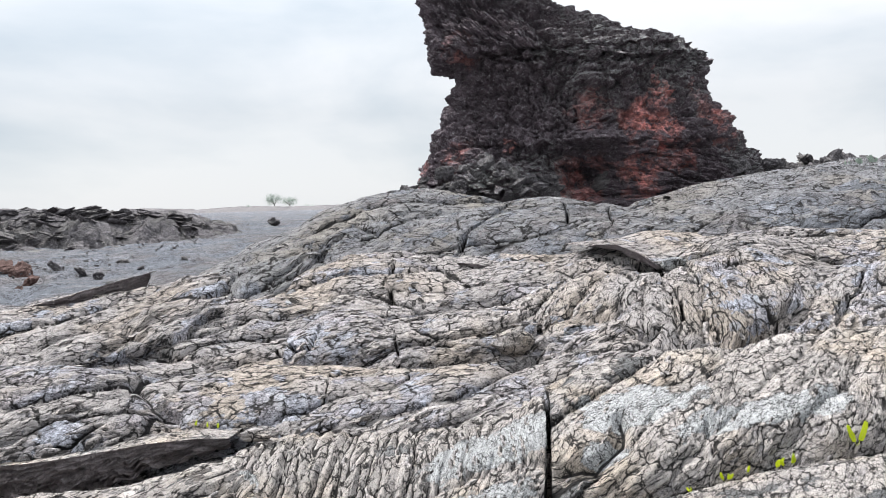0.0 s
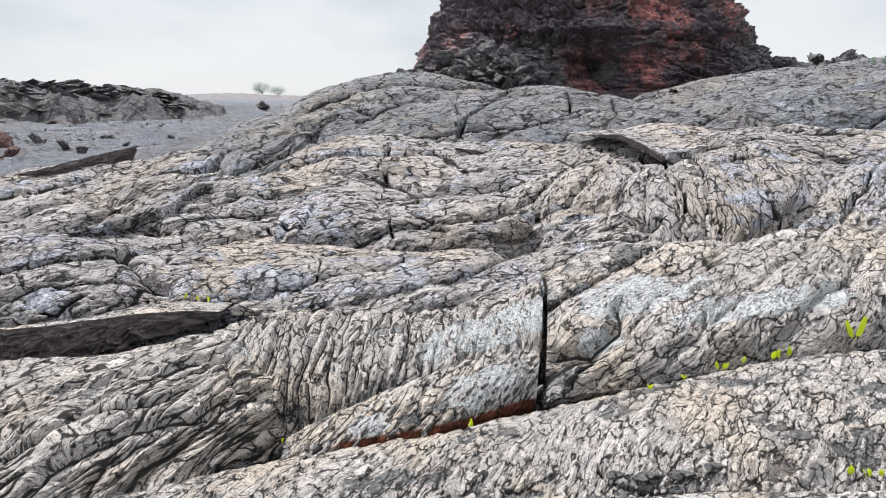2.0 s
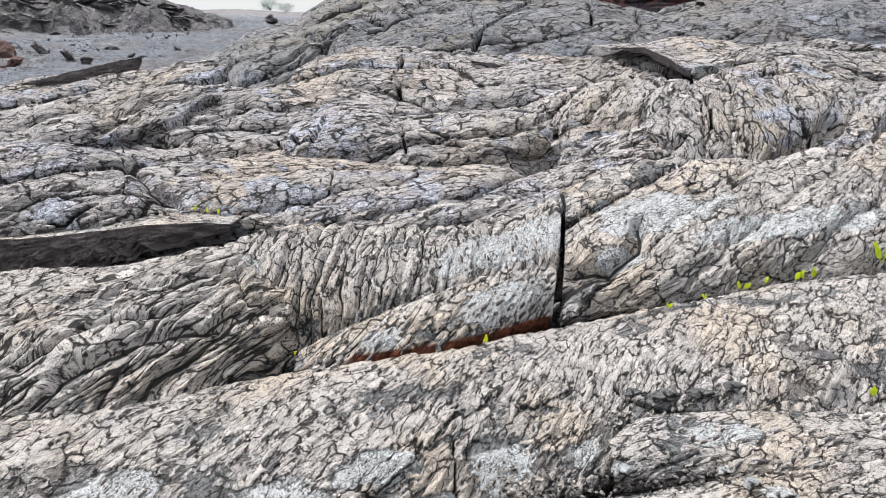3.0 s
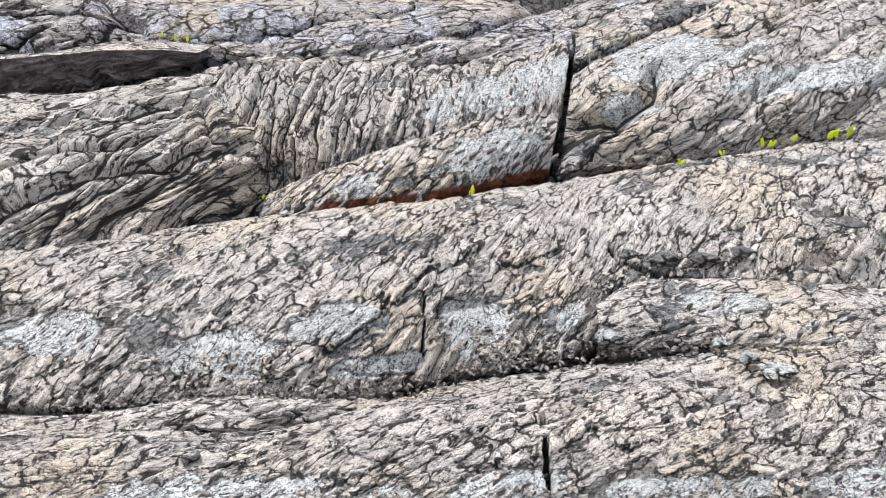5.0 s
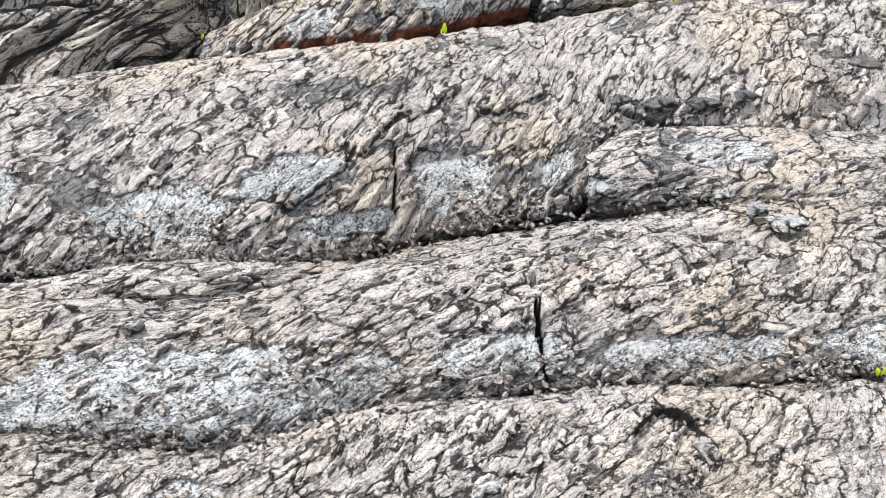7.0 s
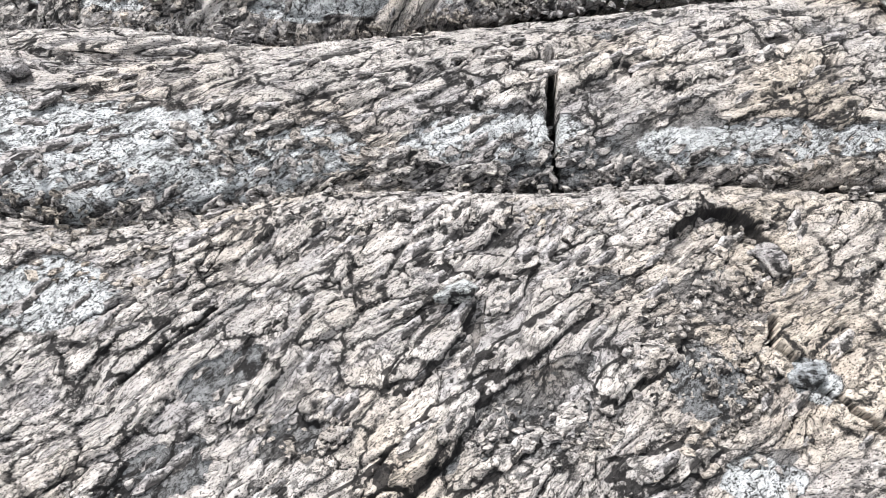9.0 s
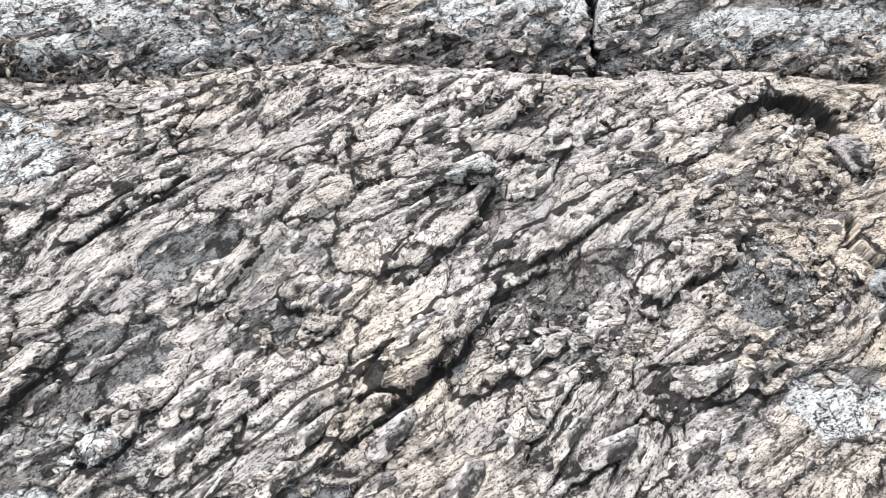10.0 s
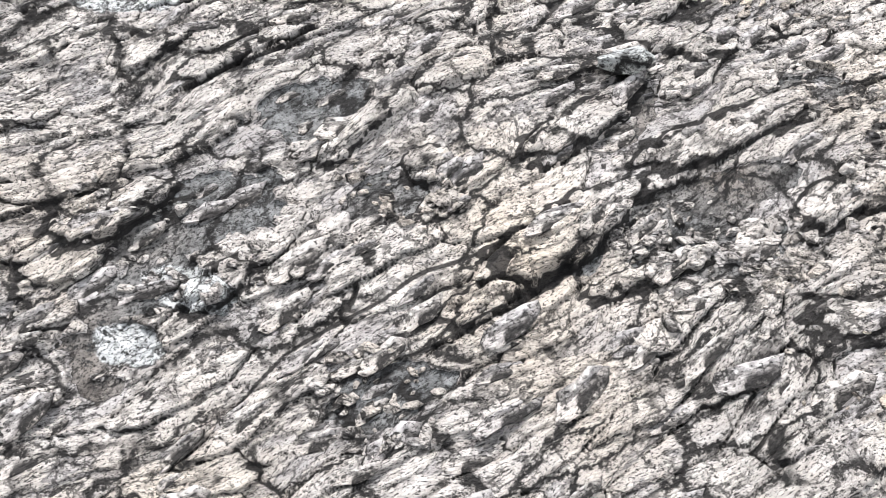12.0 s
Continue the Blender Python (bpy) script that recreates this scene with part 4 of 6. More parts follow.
lava_lobe([(-0.98, 3.12, 0.2, 3.38, 0.46), (-0.9, 3.08, 0.16, 3.38, 0.52), (-0.78, 3.06, 0.15, 3.47, 0.535), (-0.6, 3.05, 0.15, 3.5, 0.535), (-0.4, 3.0, 0.2, 3.51, 0.53), (-0.15, 3.08, 0.27, 3.52, 0.53), (0.1, 3.18, 0.34, 3.55, 0.55), (0.32, 3.24, 0.38, 3.60, 0.60), (0.475, 3.26, 0.40, 3.65, 0.665)],
          "barrel-shaped lava lobe wrapped in bark-like upright ropes", mat_near, 57, step=0.0055, lin=0.05, back=(0.25, 0.12), angle=82, flake=(0.17, 0.016), relief=1.3, rope=0.045, rope_len=0.055, rope_angle=84, bare=-0.08, bend=0.06, lump=0.02, net=0.1, edge_ends=(False, True), edge_lean=(-0.03, 0.025), patches=[(0.15, 0.22, 0.26, 0.12), (0.38, 0.25, 0.14, 0.14), (-0.85, 0.32, 0.07, 0.1)],
          cracks=[([(-0.12, 3.46), (-0.125, 3.36), (-0.12, 3.28)], 0.007, 0.04)])
lava_lobe([(-0.58, 2.80, 0.18, 2.86, 0.20), (-0.45, 2.80, 0.2, 2.93, 0.275), (-0.25, 2.83, 0.225, 3.0, 0.335), (-0.1, 2.87, 0.235, 3.07, 0.375), (0.12, 2.95, 0.25, 3.2, 0.42), (0.3, 3.05, 0.262, 3.27, 0.455), (0.455, 3.13, 0.27, 3.3, 0.47)],
          "slanting grey lava lobe with a rust-red broken lower edge", mat_near, 61, step=0.005, lin=0.2, back=(0.2, 0.12), angle=52, flake=(0.08, 0.026), rope=0.02, rope_len=0.06, bare=0.0, lump=0.012, net=0.15, patches=[(0.2, 0.17, 0.2, 0.09), (-0.25, 0.09, 0.08, 0.05)], rust=(-0.4, 0.46, 0.04), edge_ends=(False, True), edge_lean=(-0.045, -0.005))
lava_lobe([(0.507, 3.12, 0.28, 3.70, 0.665), (0.6, 3.10, 0.31, 3.77, 0.70), (0.83, 3.08, 0.36, 3.86, 0.755), (1.1, 3.12, 0.40, 3.86, 0.80), (1.35, 3.18, 0.42, 3.84, 0.845), (1.75, 3.22, 0.46, 3.82, 0.885), (2.4, 3.3, 0.52, 3.95, 0.92), (3.4, 3.4, 0.58, 4.1, 1.0)],
          "large lava lobe with diagonal tan ropes and a blue-grey band", mat_near, 67, step=0.0064, fine_x=(0.49, 2.3), lin=0.3, back=(0.3, 0.18), angle=40, flake=(0.09, 0.028), relief=0.6, rope=0.022, rope_len=0.10, rope_angle=38, bare=0.02, bare_band=(0.25, 0.45, 0.1), patches=[(0.9, 0.5, 0.3, 0.14), (1.3, 0.3, 0.3, 0.08), (0.7, 0.25, 0.12, 0.07), (1.7, 0.3, 0.2, 0.08)], bend=0.08, lump=0.035, net=0.25, toes=(2.6, 0.30, 0.035), edge_ends=(True, False), edge_lean=(-0.062, 0.025))

# behind the first ridge: rounded toes one behind the other
MID = dict(relief=0.4, net=0.5, toes=(1.4, 0.27, 0.04), undercut=0.07)
lava_lobe([(-3.4, 3.45, 0.5, 4.0, 0.74), (-2.35, 3.45, 0.5, 4.1, 0.765), (-1.9, 3.46, 0.5, 3.95, 0.775), (-1.55, 3.5, 0.52, 3.9, 0.735), (-1.3, 3.55, 0.5, 3.85, 0.66), (-1.15, 3.62, 0.48, 3.8, 0.56)],
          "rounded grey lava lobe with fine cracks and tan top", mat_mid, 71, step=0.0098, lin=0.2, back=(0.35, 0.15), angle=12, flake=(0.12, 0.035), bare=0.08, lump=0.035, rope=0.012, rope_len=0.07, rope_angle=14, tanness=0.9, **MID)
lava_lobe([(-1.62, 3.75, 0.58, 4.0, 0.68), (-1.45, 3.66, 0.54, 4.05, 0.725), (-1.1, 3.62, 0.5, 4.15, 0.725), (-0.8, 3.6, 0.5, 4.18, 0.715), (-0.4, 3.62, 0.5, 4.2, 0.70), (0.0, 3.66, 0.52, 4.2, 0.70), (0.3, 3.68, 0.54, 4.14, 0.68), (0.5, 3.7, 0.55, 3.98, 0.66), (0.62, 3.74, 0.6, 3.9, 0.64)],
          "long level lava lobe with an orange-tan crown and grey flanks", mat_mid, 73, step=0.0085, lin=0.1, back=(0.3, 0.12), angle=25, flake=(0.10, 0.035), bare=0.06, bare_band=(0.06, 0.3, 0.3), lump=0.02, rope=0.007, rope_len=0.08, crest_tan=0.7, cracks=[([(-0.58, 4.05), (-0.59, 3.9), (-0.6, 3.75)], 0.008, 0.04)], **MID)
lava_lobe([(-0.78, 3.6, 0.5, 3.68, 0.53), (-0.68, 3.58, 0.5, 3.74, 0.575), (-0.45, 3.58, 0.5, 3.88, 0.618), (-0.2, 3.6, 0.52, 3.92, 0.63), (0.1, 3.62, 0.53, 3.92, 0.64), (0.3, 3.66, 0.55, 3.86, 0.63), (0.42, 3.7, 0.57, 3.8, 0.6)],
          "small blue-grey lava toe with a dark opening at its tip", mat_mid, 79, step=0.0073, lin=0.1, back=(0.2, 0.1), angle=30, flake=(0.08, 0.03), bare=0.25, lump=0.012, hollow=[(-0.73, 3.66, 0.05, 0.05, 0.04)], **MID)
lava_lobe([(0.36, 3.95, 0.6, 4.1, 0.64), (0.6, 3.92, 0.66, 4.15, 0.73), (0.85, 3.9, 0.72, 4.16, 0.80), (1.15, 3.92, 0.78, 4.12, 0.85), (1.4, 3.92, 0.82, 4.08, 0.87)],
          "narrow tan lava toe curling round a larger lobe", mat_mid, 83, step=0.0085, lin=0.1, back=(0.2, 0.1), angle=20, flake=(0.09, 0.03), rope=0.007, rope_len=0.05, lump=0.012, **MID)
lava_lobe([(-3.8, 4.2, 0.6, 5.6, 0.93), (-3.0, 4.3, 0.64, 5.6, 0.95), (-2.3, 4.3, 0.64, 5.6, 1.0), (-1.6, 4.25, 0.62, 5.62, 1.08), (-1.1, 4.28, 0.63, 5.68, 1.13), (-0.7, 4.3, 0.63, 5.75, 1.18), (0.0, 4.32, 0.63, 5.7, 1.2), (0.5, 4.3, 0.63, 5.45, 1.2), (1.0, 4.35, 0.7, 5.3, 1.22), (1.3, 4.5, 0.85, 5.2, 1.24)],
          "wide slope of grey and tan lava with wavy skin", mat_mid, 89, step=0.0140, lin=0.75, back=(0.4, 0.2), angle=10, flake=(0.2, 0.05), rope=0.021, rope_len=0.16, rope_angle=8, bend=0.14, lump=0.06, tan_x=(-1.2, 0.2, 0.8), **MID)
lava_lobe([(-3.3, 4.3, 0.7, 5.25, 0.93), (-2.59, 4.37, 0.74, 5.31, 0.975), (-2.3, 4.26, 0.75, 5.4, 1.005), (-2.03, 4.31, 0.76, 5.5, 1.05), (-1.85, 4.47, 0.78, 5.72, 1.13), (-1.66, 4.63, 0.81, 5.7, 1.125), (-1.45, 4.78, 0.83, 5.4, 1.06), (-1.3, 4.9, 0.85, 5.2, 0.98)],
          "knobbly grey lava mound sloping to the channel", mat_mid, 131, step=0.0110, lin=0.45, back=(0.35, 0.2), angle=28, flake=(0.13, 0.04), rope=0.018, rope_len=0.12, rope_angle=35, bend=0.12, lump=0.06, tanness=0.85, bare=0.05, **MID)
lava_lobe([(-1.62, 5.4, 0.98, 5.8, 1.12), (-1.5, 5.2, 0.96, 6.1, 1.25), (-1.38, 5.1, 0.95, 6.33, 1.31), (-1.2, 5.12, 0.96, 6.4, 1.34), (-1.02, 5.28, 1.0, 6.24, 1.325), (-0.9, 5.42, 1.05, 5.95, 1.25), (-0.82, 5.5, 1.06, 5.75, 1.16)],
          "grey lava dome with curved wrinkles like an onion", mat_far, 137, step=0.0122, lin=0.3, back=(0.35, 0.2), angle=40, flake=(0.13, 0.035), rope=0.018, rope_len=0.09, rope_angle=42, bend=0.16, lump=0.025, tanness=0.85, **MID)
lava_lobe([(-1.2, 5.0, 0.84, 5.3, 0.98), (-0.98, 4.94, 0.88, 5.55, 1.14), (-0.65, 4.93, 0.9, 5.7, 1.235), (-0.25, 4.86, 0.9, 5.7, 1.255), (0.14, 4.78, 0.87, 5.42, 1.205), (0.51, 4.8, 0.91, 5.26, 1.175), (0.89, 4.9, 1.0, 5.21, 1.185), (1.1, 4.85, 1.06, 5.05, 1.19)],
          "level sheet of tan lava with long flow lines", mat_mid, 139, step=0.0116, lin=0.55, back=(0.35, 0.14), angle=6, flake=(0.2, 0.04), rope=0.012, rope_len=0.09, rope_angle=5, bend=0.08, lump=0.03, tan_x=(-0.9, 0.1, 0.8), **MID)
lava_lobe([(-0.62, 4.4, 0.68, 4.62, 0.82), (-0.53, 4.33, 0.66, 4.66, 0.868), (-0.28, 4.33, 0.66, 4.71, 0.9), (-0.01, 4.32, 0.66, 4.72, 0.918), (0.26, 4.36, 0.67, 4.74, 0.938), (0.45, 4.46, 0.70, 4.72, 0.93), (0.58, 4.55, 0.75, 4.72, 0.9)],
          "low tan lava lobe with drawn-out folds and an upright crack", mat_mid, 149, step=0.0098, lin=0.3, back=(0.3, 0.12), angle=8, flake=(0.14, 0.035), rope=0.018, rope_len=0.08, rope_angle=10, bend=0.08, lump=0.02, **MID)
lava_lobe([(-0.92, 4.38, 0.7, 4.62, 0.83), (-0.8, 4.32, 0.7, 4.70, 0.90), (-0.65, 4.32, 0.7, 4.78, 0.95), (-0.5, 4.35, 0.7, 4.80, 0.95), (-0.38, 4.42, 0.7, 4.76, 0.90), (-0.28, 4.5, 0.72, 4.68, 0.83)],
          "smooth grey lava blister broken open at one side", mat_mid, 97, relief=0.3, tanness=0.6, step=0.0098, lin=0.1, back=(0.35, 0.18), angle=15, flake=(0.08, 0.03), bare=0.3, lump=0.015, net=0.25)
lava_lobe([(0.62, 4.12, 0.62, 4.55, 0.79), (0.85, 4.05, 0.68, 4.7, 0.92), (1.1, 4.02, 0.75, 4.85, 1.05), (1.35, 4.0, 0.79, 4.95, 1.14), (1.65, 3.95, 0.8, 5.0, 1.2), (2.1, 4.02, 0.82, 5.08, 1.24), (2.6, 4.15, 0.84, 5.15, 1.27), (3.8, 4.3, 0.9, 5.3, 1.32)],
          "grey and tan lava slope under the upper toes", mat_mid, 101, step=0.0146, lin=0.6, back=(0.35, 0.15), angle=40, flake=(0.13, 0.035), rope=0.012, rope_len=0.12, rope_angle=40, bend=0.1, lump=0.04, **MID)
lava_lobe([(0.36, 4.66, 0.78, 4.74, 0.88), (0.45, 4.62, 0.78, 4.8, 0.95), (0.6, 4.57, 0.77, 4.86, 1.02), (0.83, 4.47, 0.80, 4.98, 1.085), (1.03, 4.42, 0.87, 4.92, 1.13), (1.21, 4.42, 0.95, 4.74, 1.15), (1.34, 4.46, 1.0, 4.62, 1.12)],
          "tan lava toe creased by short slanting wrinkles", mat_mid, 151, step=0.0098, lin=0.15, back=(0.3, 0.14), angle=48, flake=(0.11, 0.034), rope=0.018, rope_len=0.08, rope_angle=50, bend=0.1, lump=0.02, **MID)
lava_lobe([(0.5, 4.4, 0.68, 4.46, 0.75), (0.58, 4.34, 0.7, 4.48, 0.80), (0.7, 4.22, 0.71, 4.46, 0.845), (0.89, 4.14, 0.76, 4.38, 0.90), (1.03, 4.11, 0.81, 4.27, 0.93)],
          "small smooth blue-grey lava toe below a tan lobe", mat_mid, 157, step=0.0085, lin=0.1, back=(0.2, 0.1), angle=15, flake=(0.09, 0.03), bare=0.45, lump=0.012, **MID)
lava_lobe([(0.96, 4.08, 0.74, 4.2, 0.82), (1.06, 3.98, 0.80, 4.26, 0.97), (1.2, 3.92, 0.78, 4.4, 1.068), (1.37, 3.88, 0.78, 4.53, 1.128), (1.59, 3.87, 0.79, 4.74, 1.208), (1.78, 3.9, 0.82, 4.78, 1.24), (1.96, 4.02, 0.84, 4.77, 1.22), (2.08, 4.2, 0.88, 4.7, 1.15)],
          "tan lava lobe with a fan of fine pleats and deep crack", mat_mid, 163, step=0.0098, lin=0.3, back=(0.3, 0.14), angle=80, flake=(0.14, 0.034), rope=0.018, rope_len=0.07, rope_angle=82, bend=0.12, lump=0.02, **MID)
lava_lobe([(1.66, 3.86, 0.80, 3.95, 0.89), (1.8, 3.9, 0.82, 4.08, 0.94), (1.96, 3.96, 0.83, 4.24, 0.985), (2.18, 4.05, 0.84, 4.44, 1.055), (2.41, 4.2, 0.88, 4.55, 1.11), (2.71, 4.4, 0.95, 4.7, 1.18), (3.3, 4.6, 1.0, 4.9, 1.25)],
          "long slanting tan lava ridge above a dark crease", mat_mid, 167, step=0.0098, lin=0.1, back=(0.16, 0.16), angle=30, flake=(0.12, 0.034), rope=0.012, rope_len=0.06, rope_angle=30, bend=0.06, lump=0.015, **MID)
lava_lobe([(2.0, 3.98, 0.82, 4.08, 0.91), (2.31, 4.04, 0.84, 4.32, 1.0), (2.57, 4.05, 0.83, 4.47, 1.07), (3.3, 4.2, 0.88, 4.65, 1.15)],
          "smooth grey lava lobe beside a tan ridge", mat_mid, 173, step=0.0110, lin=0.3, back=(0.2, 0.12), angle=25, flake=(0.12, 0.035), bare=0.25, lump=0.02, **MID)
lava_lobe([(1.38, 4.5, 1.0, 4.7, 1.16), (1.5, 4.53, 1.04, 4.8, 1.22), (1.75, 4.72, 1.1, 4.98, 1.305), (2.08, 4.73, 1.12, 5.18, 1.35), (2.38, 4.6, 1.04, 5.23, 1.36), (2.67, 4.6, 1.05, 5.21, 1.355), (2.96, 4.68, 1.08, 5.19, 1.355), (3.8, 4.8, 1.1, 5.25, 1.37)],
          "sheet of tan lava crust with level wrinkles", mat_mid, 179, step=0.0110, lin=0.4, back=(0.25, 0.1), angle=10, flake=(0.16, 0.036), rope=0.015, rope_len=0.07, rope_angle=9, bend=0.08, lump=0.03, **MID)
FAR_SKIN = dict(relief=0.5, net=0.35, toes=(2.2, 0.5, 0.03))
lava_lobe([(-2.05, 5.7, 0.92, 6.2, 1.05), (-1.65, 5.65, 1.02, 6.4, 1.26), (-1.32, 5.7, 1.08, 6.6, 1.40), (-1.0, 5.75, 1.12, 6.85, 1.58), (-0.7, 5.8, 1.15, 6.95, 1.69), (-0.42, 5.82, 1.15, 7.0, 1.735), (-0.1, 5.85, 1.15, 7.05, 1.71), (0.2, 5.9, 1.15, 7.1, 1.66), (0.6, 6.0, 1.15, 7.15, 1.6), (0.9, 6.1, 1.15, 7.15, 1.5)],
          "dark grey lava dome with broad overlapping folds", mat_far, 107, step=0.0146, lin=0.55, back=(0.6, 0.3), angle=24, flake=(0.2, 0.045), rope=0.018, rope_len=0.14, rope_angle=22, bend=0.15, lump=0.05, tanness=0.8, **FAR_SKIN)
lava_lobe([(-1.0, 5.84, 1.14, 6.15, 1.28), (-0.9, 5.8, 1.15, 6.3, 1.36), (-0.76, 5.75, 1.16, 6.55, 1.445), (-0.55, 5.78, 1.17, 6.55, 1.45), (-0.40, 5.83, 1.18, 6.4, 1.40), (-0.29, 5.88, 1.18, 6.1, 1.30)],
          "dark grey lava plate framed by open cracks", mat_far, 181, step=0.0134, lin=0.35, back=(0.25, 0.14), angle=14, flake=(0.16, 0.04), rope=0.009, rope_len=0.1, bend=0.1, lump=0.02, tanness=0.7, **FAR_SKIN)
lava_lobe([(-0.75, 5.75, 1.15, 6.0, 1.22), (-0.45, 5.7, 1.16, 6.2, 1.35), (-0.1, 5.65, 1.18, 6.4, 1.47), (0.3, 5.6, 1.2, 6.6, 1.57), (0.7, 5.55, 1.2, 6.7, 1.635), (1.1, 5.5, 1.22, 6.7, 1.63), (1.5, 5.5, 1.24, 6.6, 1.57), (1.8, 5.45, 1.25, 6.4, 1.46)],
          "dark grey cracked lava dome below the spatter tower", mat_far, 109, step=0.0134, lin=0.4, back=(0.7, 0.2), angle=16, flake=(0.2, 0.04), rope=0.010, rope_len=0.1, rope_angle=14, bend=0.12, lump=0.035, tanness=0.7, bare=0.1, **FAR_SKIN)
lava_lobe([(1.05, 5.35, 1.2, 5.7, 1.30), (1.4, 5.3, 1.22, 6.1, 1.45), (1.8, 5.2, 1.26, 6.4, 1.60), (2.3, 5.2, 1.28, 6.55, 1.70), (2.9, 5.25, 1.3, 6.6, 1.78), (3.5, 5.3, 1.32, 6.6, 1.83), (4.2, 5.4, 1.34, 6.6, 1.88), (5.8, 5.6, 1.36, 6.8, 1.9)],
          "broad smooth grey lava dome beside the tower", mat_far, 113, step=0.0159, lin=0.45, back=(0.8, 0.2), angle=12, flake=(0.18, 0.045), rope=0.010, rope_len=0.1, rope_angle=20, bend=0.15, lump=0.05, tanness=0.55, bare=0.2, **FAR_SKIN)
lava_lobe([(1.9, 5.9, 1.4, 6.5, 1.64), (2.3, 5.85, 1.42, 6.62, 1.73), (2.8, 5.9, 1.46, 6.75, 1.80), (3.3, 6.0, 1.5, 6.8, 1.86), (3.8, 6.1, 1.54, 6.85, 1.90), (4.3, 6.2, 1.58, 6.9, 1.89)],
          "upper fold of grey lava on the dome", mat_far, 191, step=0.0159, lin=0.2, back=(0.5, 0.2), angle=15, flake=(0.18, 0.045), rope=0.012, rope_len=0.1, bend=0.12, lump=0.035, tanness=0.6, bare=0.1, **FAR_SKIN)
lava_lobe([(1.0, 4.95, 1.1, 5.3, 1.24), (1.3, 4.9, 1.14, 5.4, 1.33), (1.6, 4.9, 1.16, 5.45, 1.37), (2.0, 4.95, 1.2, 5.35, 1.34), (2.6, 5.0, 1.24, 5.3, 1.33), (3.6, 5.1, 1.28, 5.4, 1.37)],
          "orange-tan lava crust lying against the grey dome", mat_mid, 127, step=0.0122, lin=0.4, back=(0.3, 0.12), angle=10, flake=(0.16, 0.04), rope=0.009, rope_len=0.08, rope_angle=6, bend=0.08, lump=0.025, relief=0.4, net=0.5)

# ---------------------------------------------------------------- helpers for things


def part(name, bm, material, parent=None, label=""):
    me = bpy.data.meshes.new(name)
    bm.to_mesh(me)
    bm.free()
    me.materials.append(material)
    ob = new(name, me)
    if parent is not None:
        ob.parent = parent
    return tagged(ob, label)


def rough_ball(size, seed, detail=3, rough=0.35, freq=2.2, cuts=9):
    """A broken lump: a ball knocked out of shape at several scales, with flat facets."""
    bm = bmesh.new()
    bmesh.ops.create_icosphere(bm, subdivisions=detail, radius=1.0)
    V = np.array([v.co[:] for v in bm.verts])
    rng = np.random.RandomState(seed)
    for _ in range(cuts):
        n = rng.normal(size=3)
        n /= np.linalg.norm(n)
        d = V @ n
        cut = rng.uniform(0.45, 0.85)
        V = V - np.outer(np.maximum(0, d - cut) * 0.85, n)
    off = (seed * 3.7) % 50
    r = (fbm(V[:, 0] * freq + off, V[:, 1] * freq, 4, seed) + fbm(V[:, 1] * freq, V[:, 2] * freq + off, 4, seed + 1) + fbm(V[:, 2] * freq + off, V[:, 0] * freq, 4, seed + 2)) / 1.8
    V = V * (1 + rough * r)[:, None] * np.array(size)
    for v, c in zip(bm.verts, V):
        v.co = c
    return bm


def jagged_block(size, seed):
    """A block of clinker: a ball cut by many planes, then roughened point by point."""
    bm = rough_ball(size, seed, 3, 0.5, 1.8, 12)
    rng = np.random.RandomState(seed + 7)
    for v in bm.verts:
        v.co = v.co * (1 + rng.normal() * 0.10) + Vector(rng.normal(size=3) * 0.03)
    return bm


def plate(length, width, thick, seed, n=11):
    """A flake of crust: a long, splintered outline with a flat split top and a steep broken edge."""
    rng = np.random.RandomState(seed)
    bm = bmesh.new()
    out = []
    for i in range(n):
        t = 2 * math.pi * (i + rng.uniform(-0.3, 0.3)) / n
        c, s = math.cos(t), math.sin(t)
        r = rng.uniform(0.72, 1.15) / max(abs(c), abs(s)) ** 0.6
        out.append((c * length / 2 * r + 0.25 * width * s, s * width / 2 * r))
    rings = []
    for inset, z in ((1.0, -0.6), (1.0, 0.25), (0.9, 0.5), (0.5, 0.55)):
        rings.append([bm.verts.new((x * inset, y * inset, thick * (z + rng.uniform(-0.16, 0.16)) + 0.10 * thick * x / length)) for x, y in out])
    for r0, r1 in zip(rings[:-1], rings[1:]):
        for i in range(n):
            bm.faces.new((r0[i], r0[(i + 1) % n], r1[(i + 1) % n], r1[i]))
    bm.faces.new(rings[-1])
    return bm


def lay(place, normal, turn, lift=0.0, tilt=(0, 0)):
    """A pose that lies on a surface: z along the normal, x turned by so many degrees from the level direction."""
    n = Vector(normal).normalized()
    ex = Vector((1, 0, 0)) - n * n.x
    ex.normalize()
    ey = n.cross(ex)
    m = Matrix((ex, ey, n)).transposed().to_4x4()
    m.translation = Vector(place) + n * lift
    return m @ pose(0, 0, 0, tilt[0], tilt[1], turn)


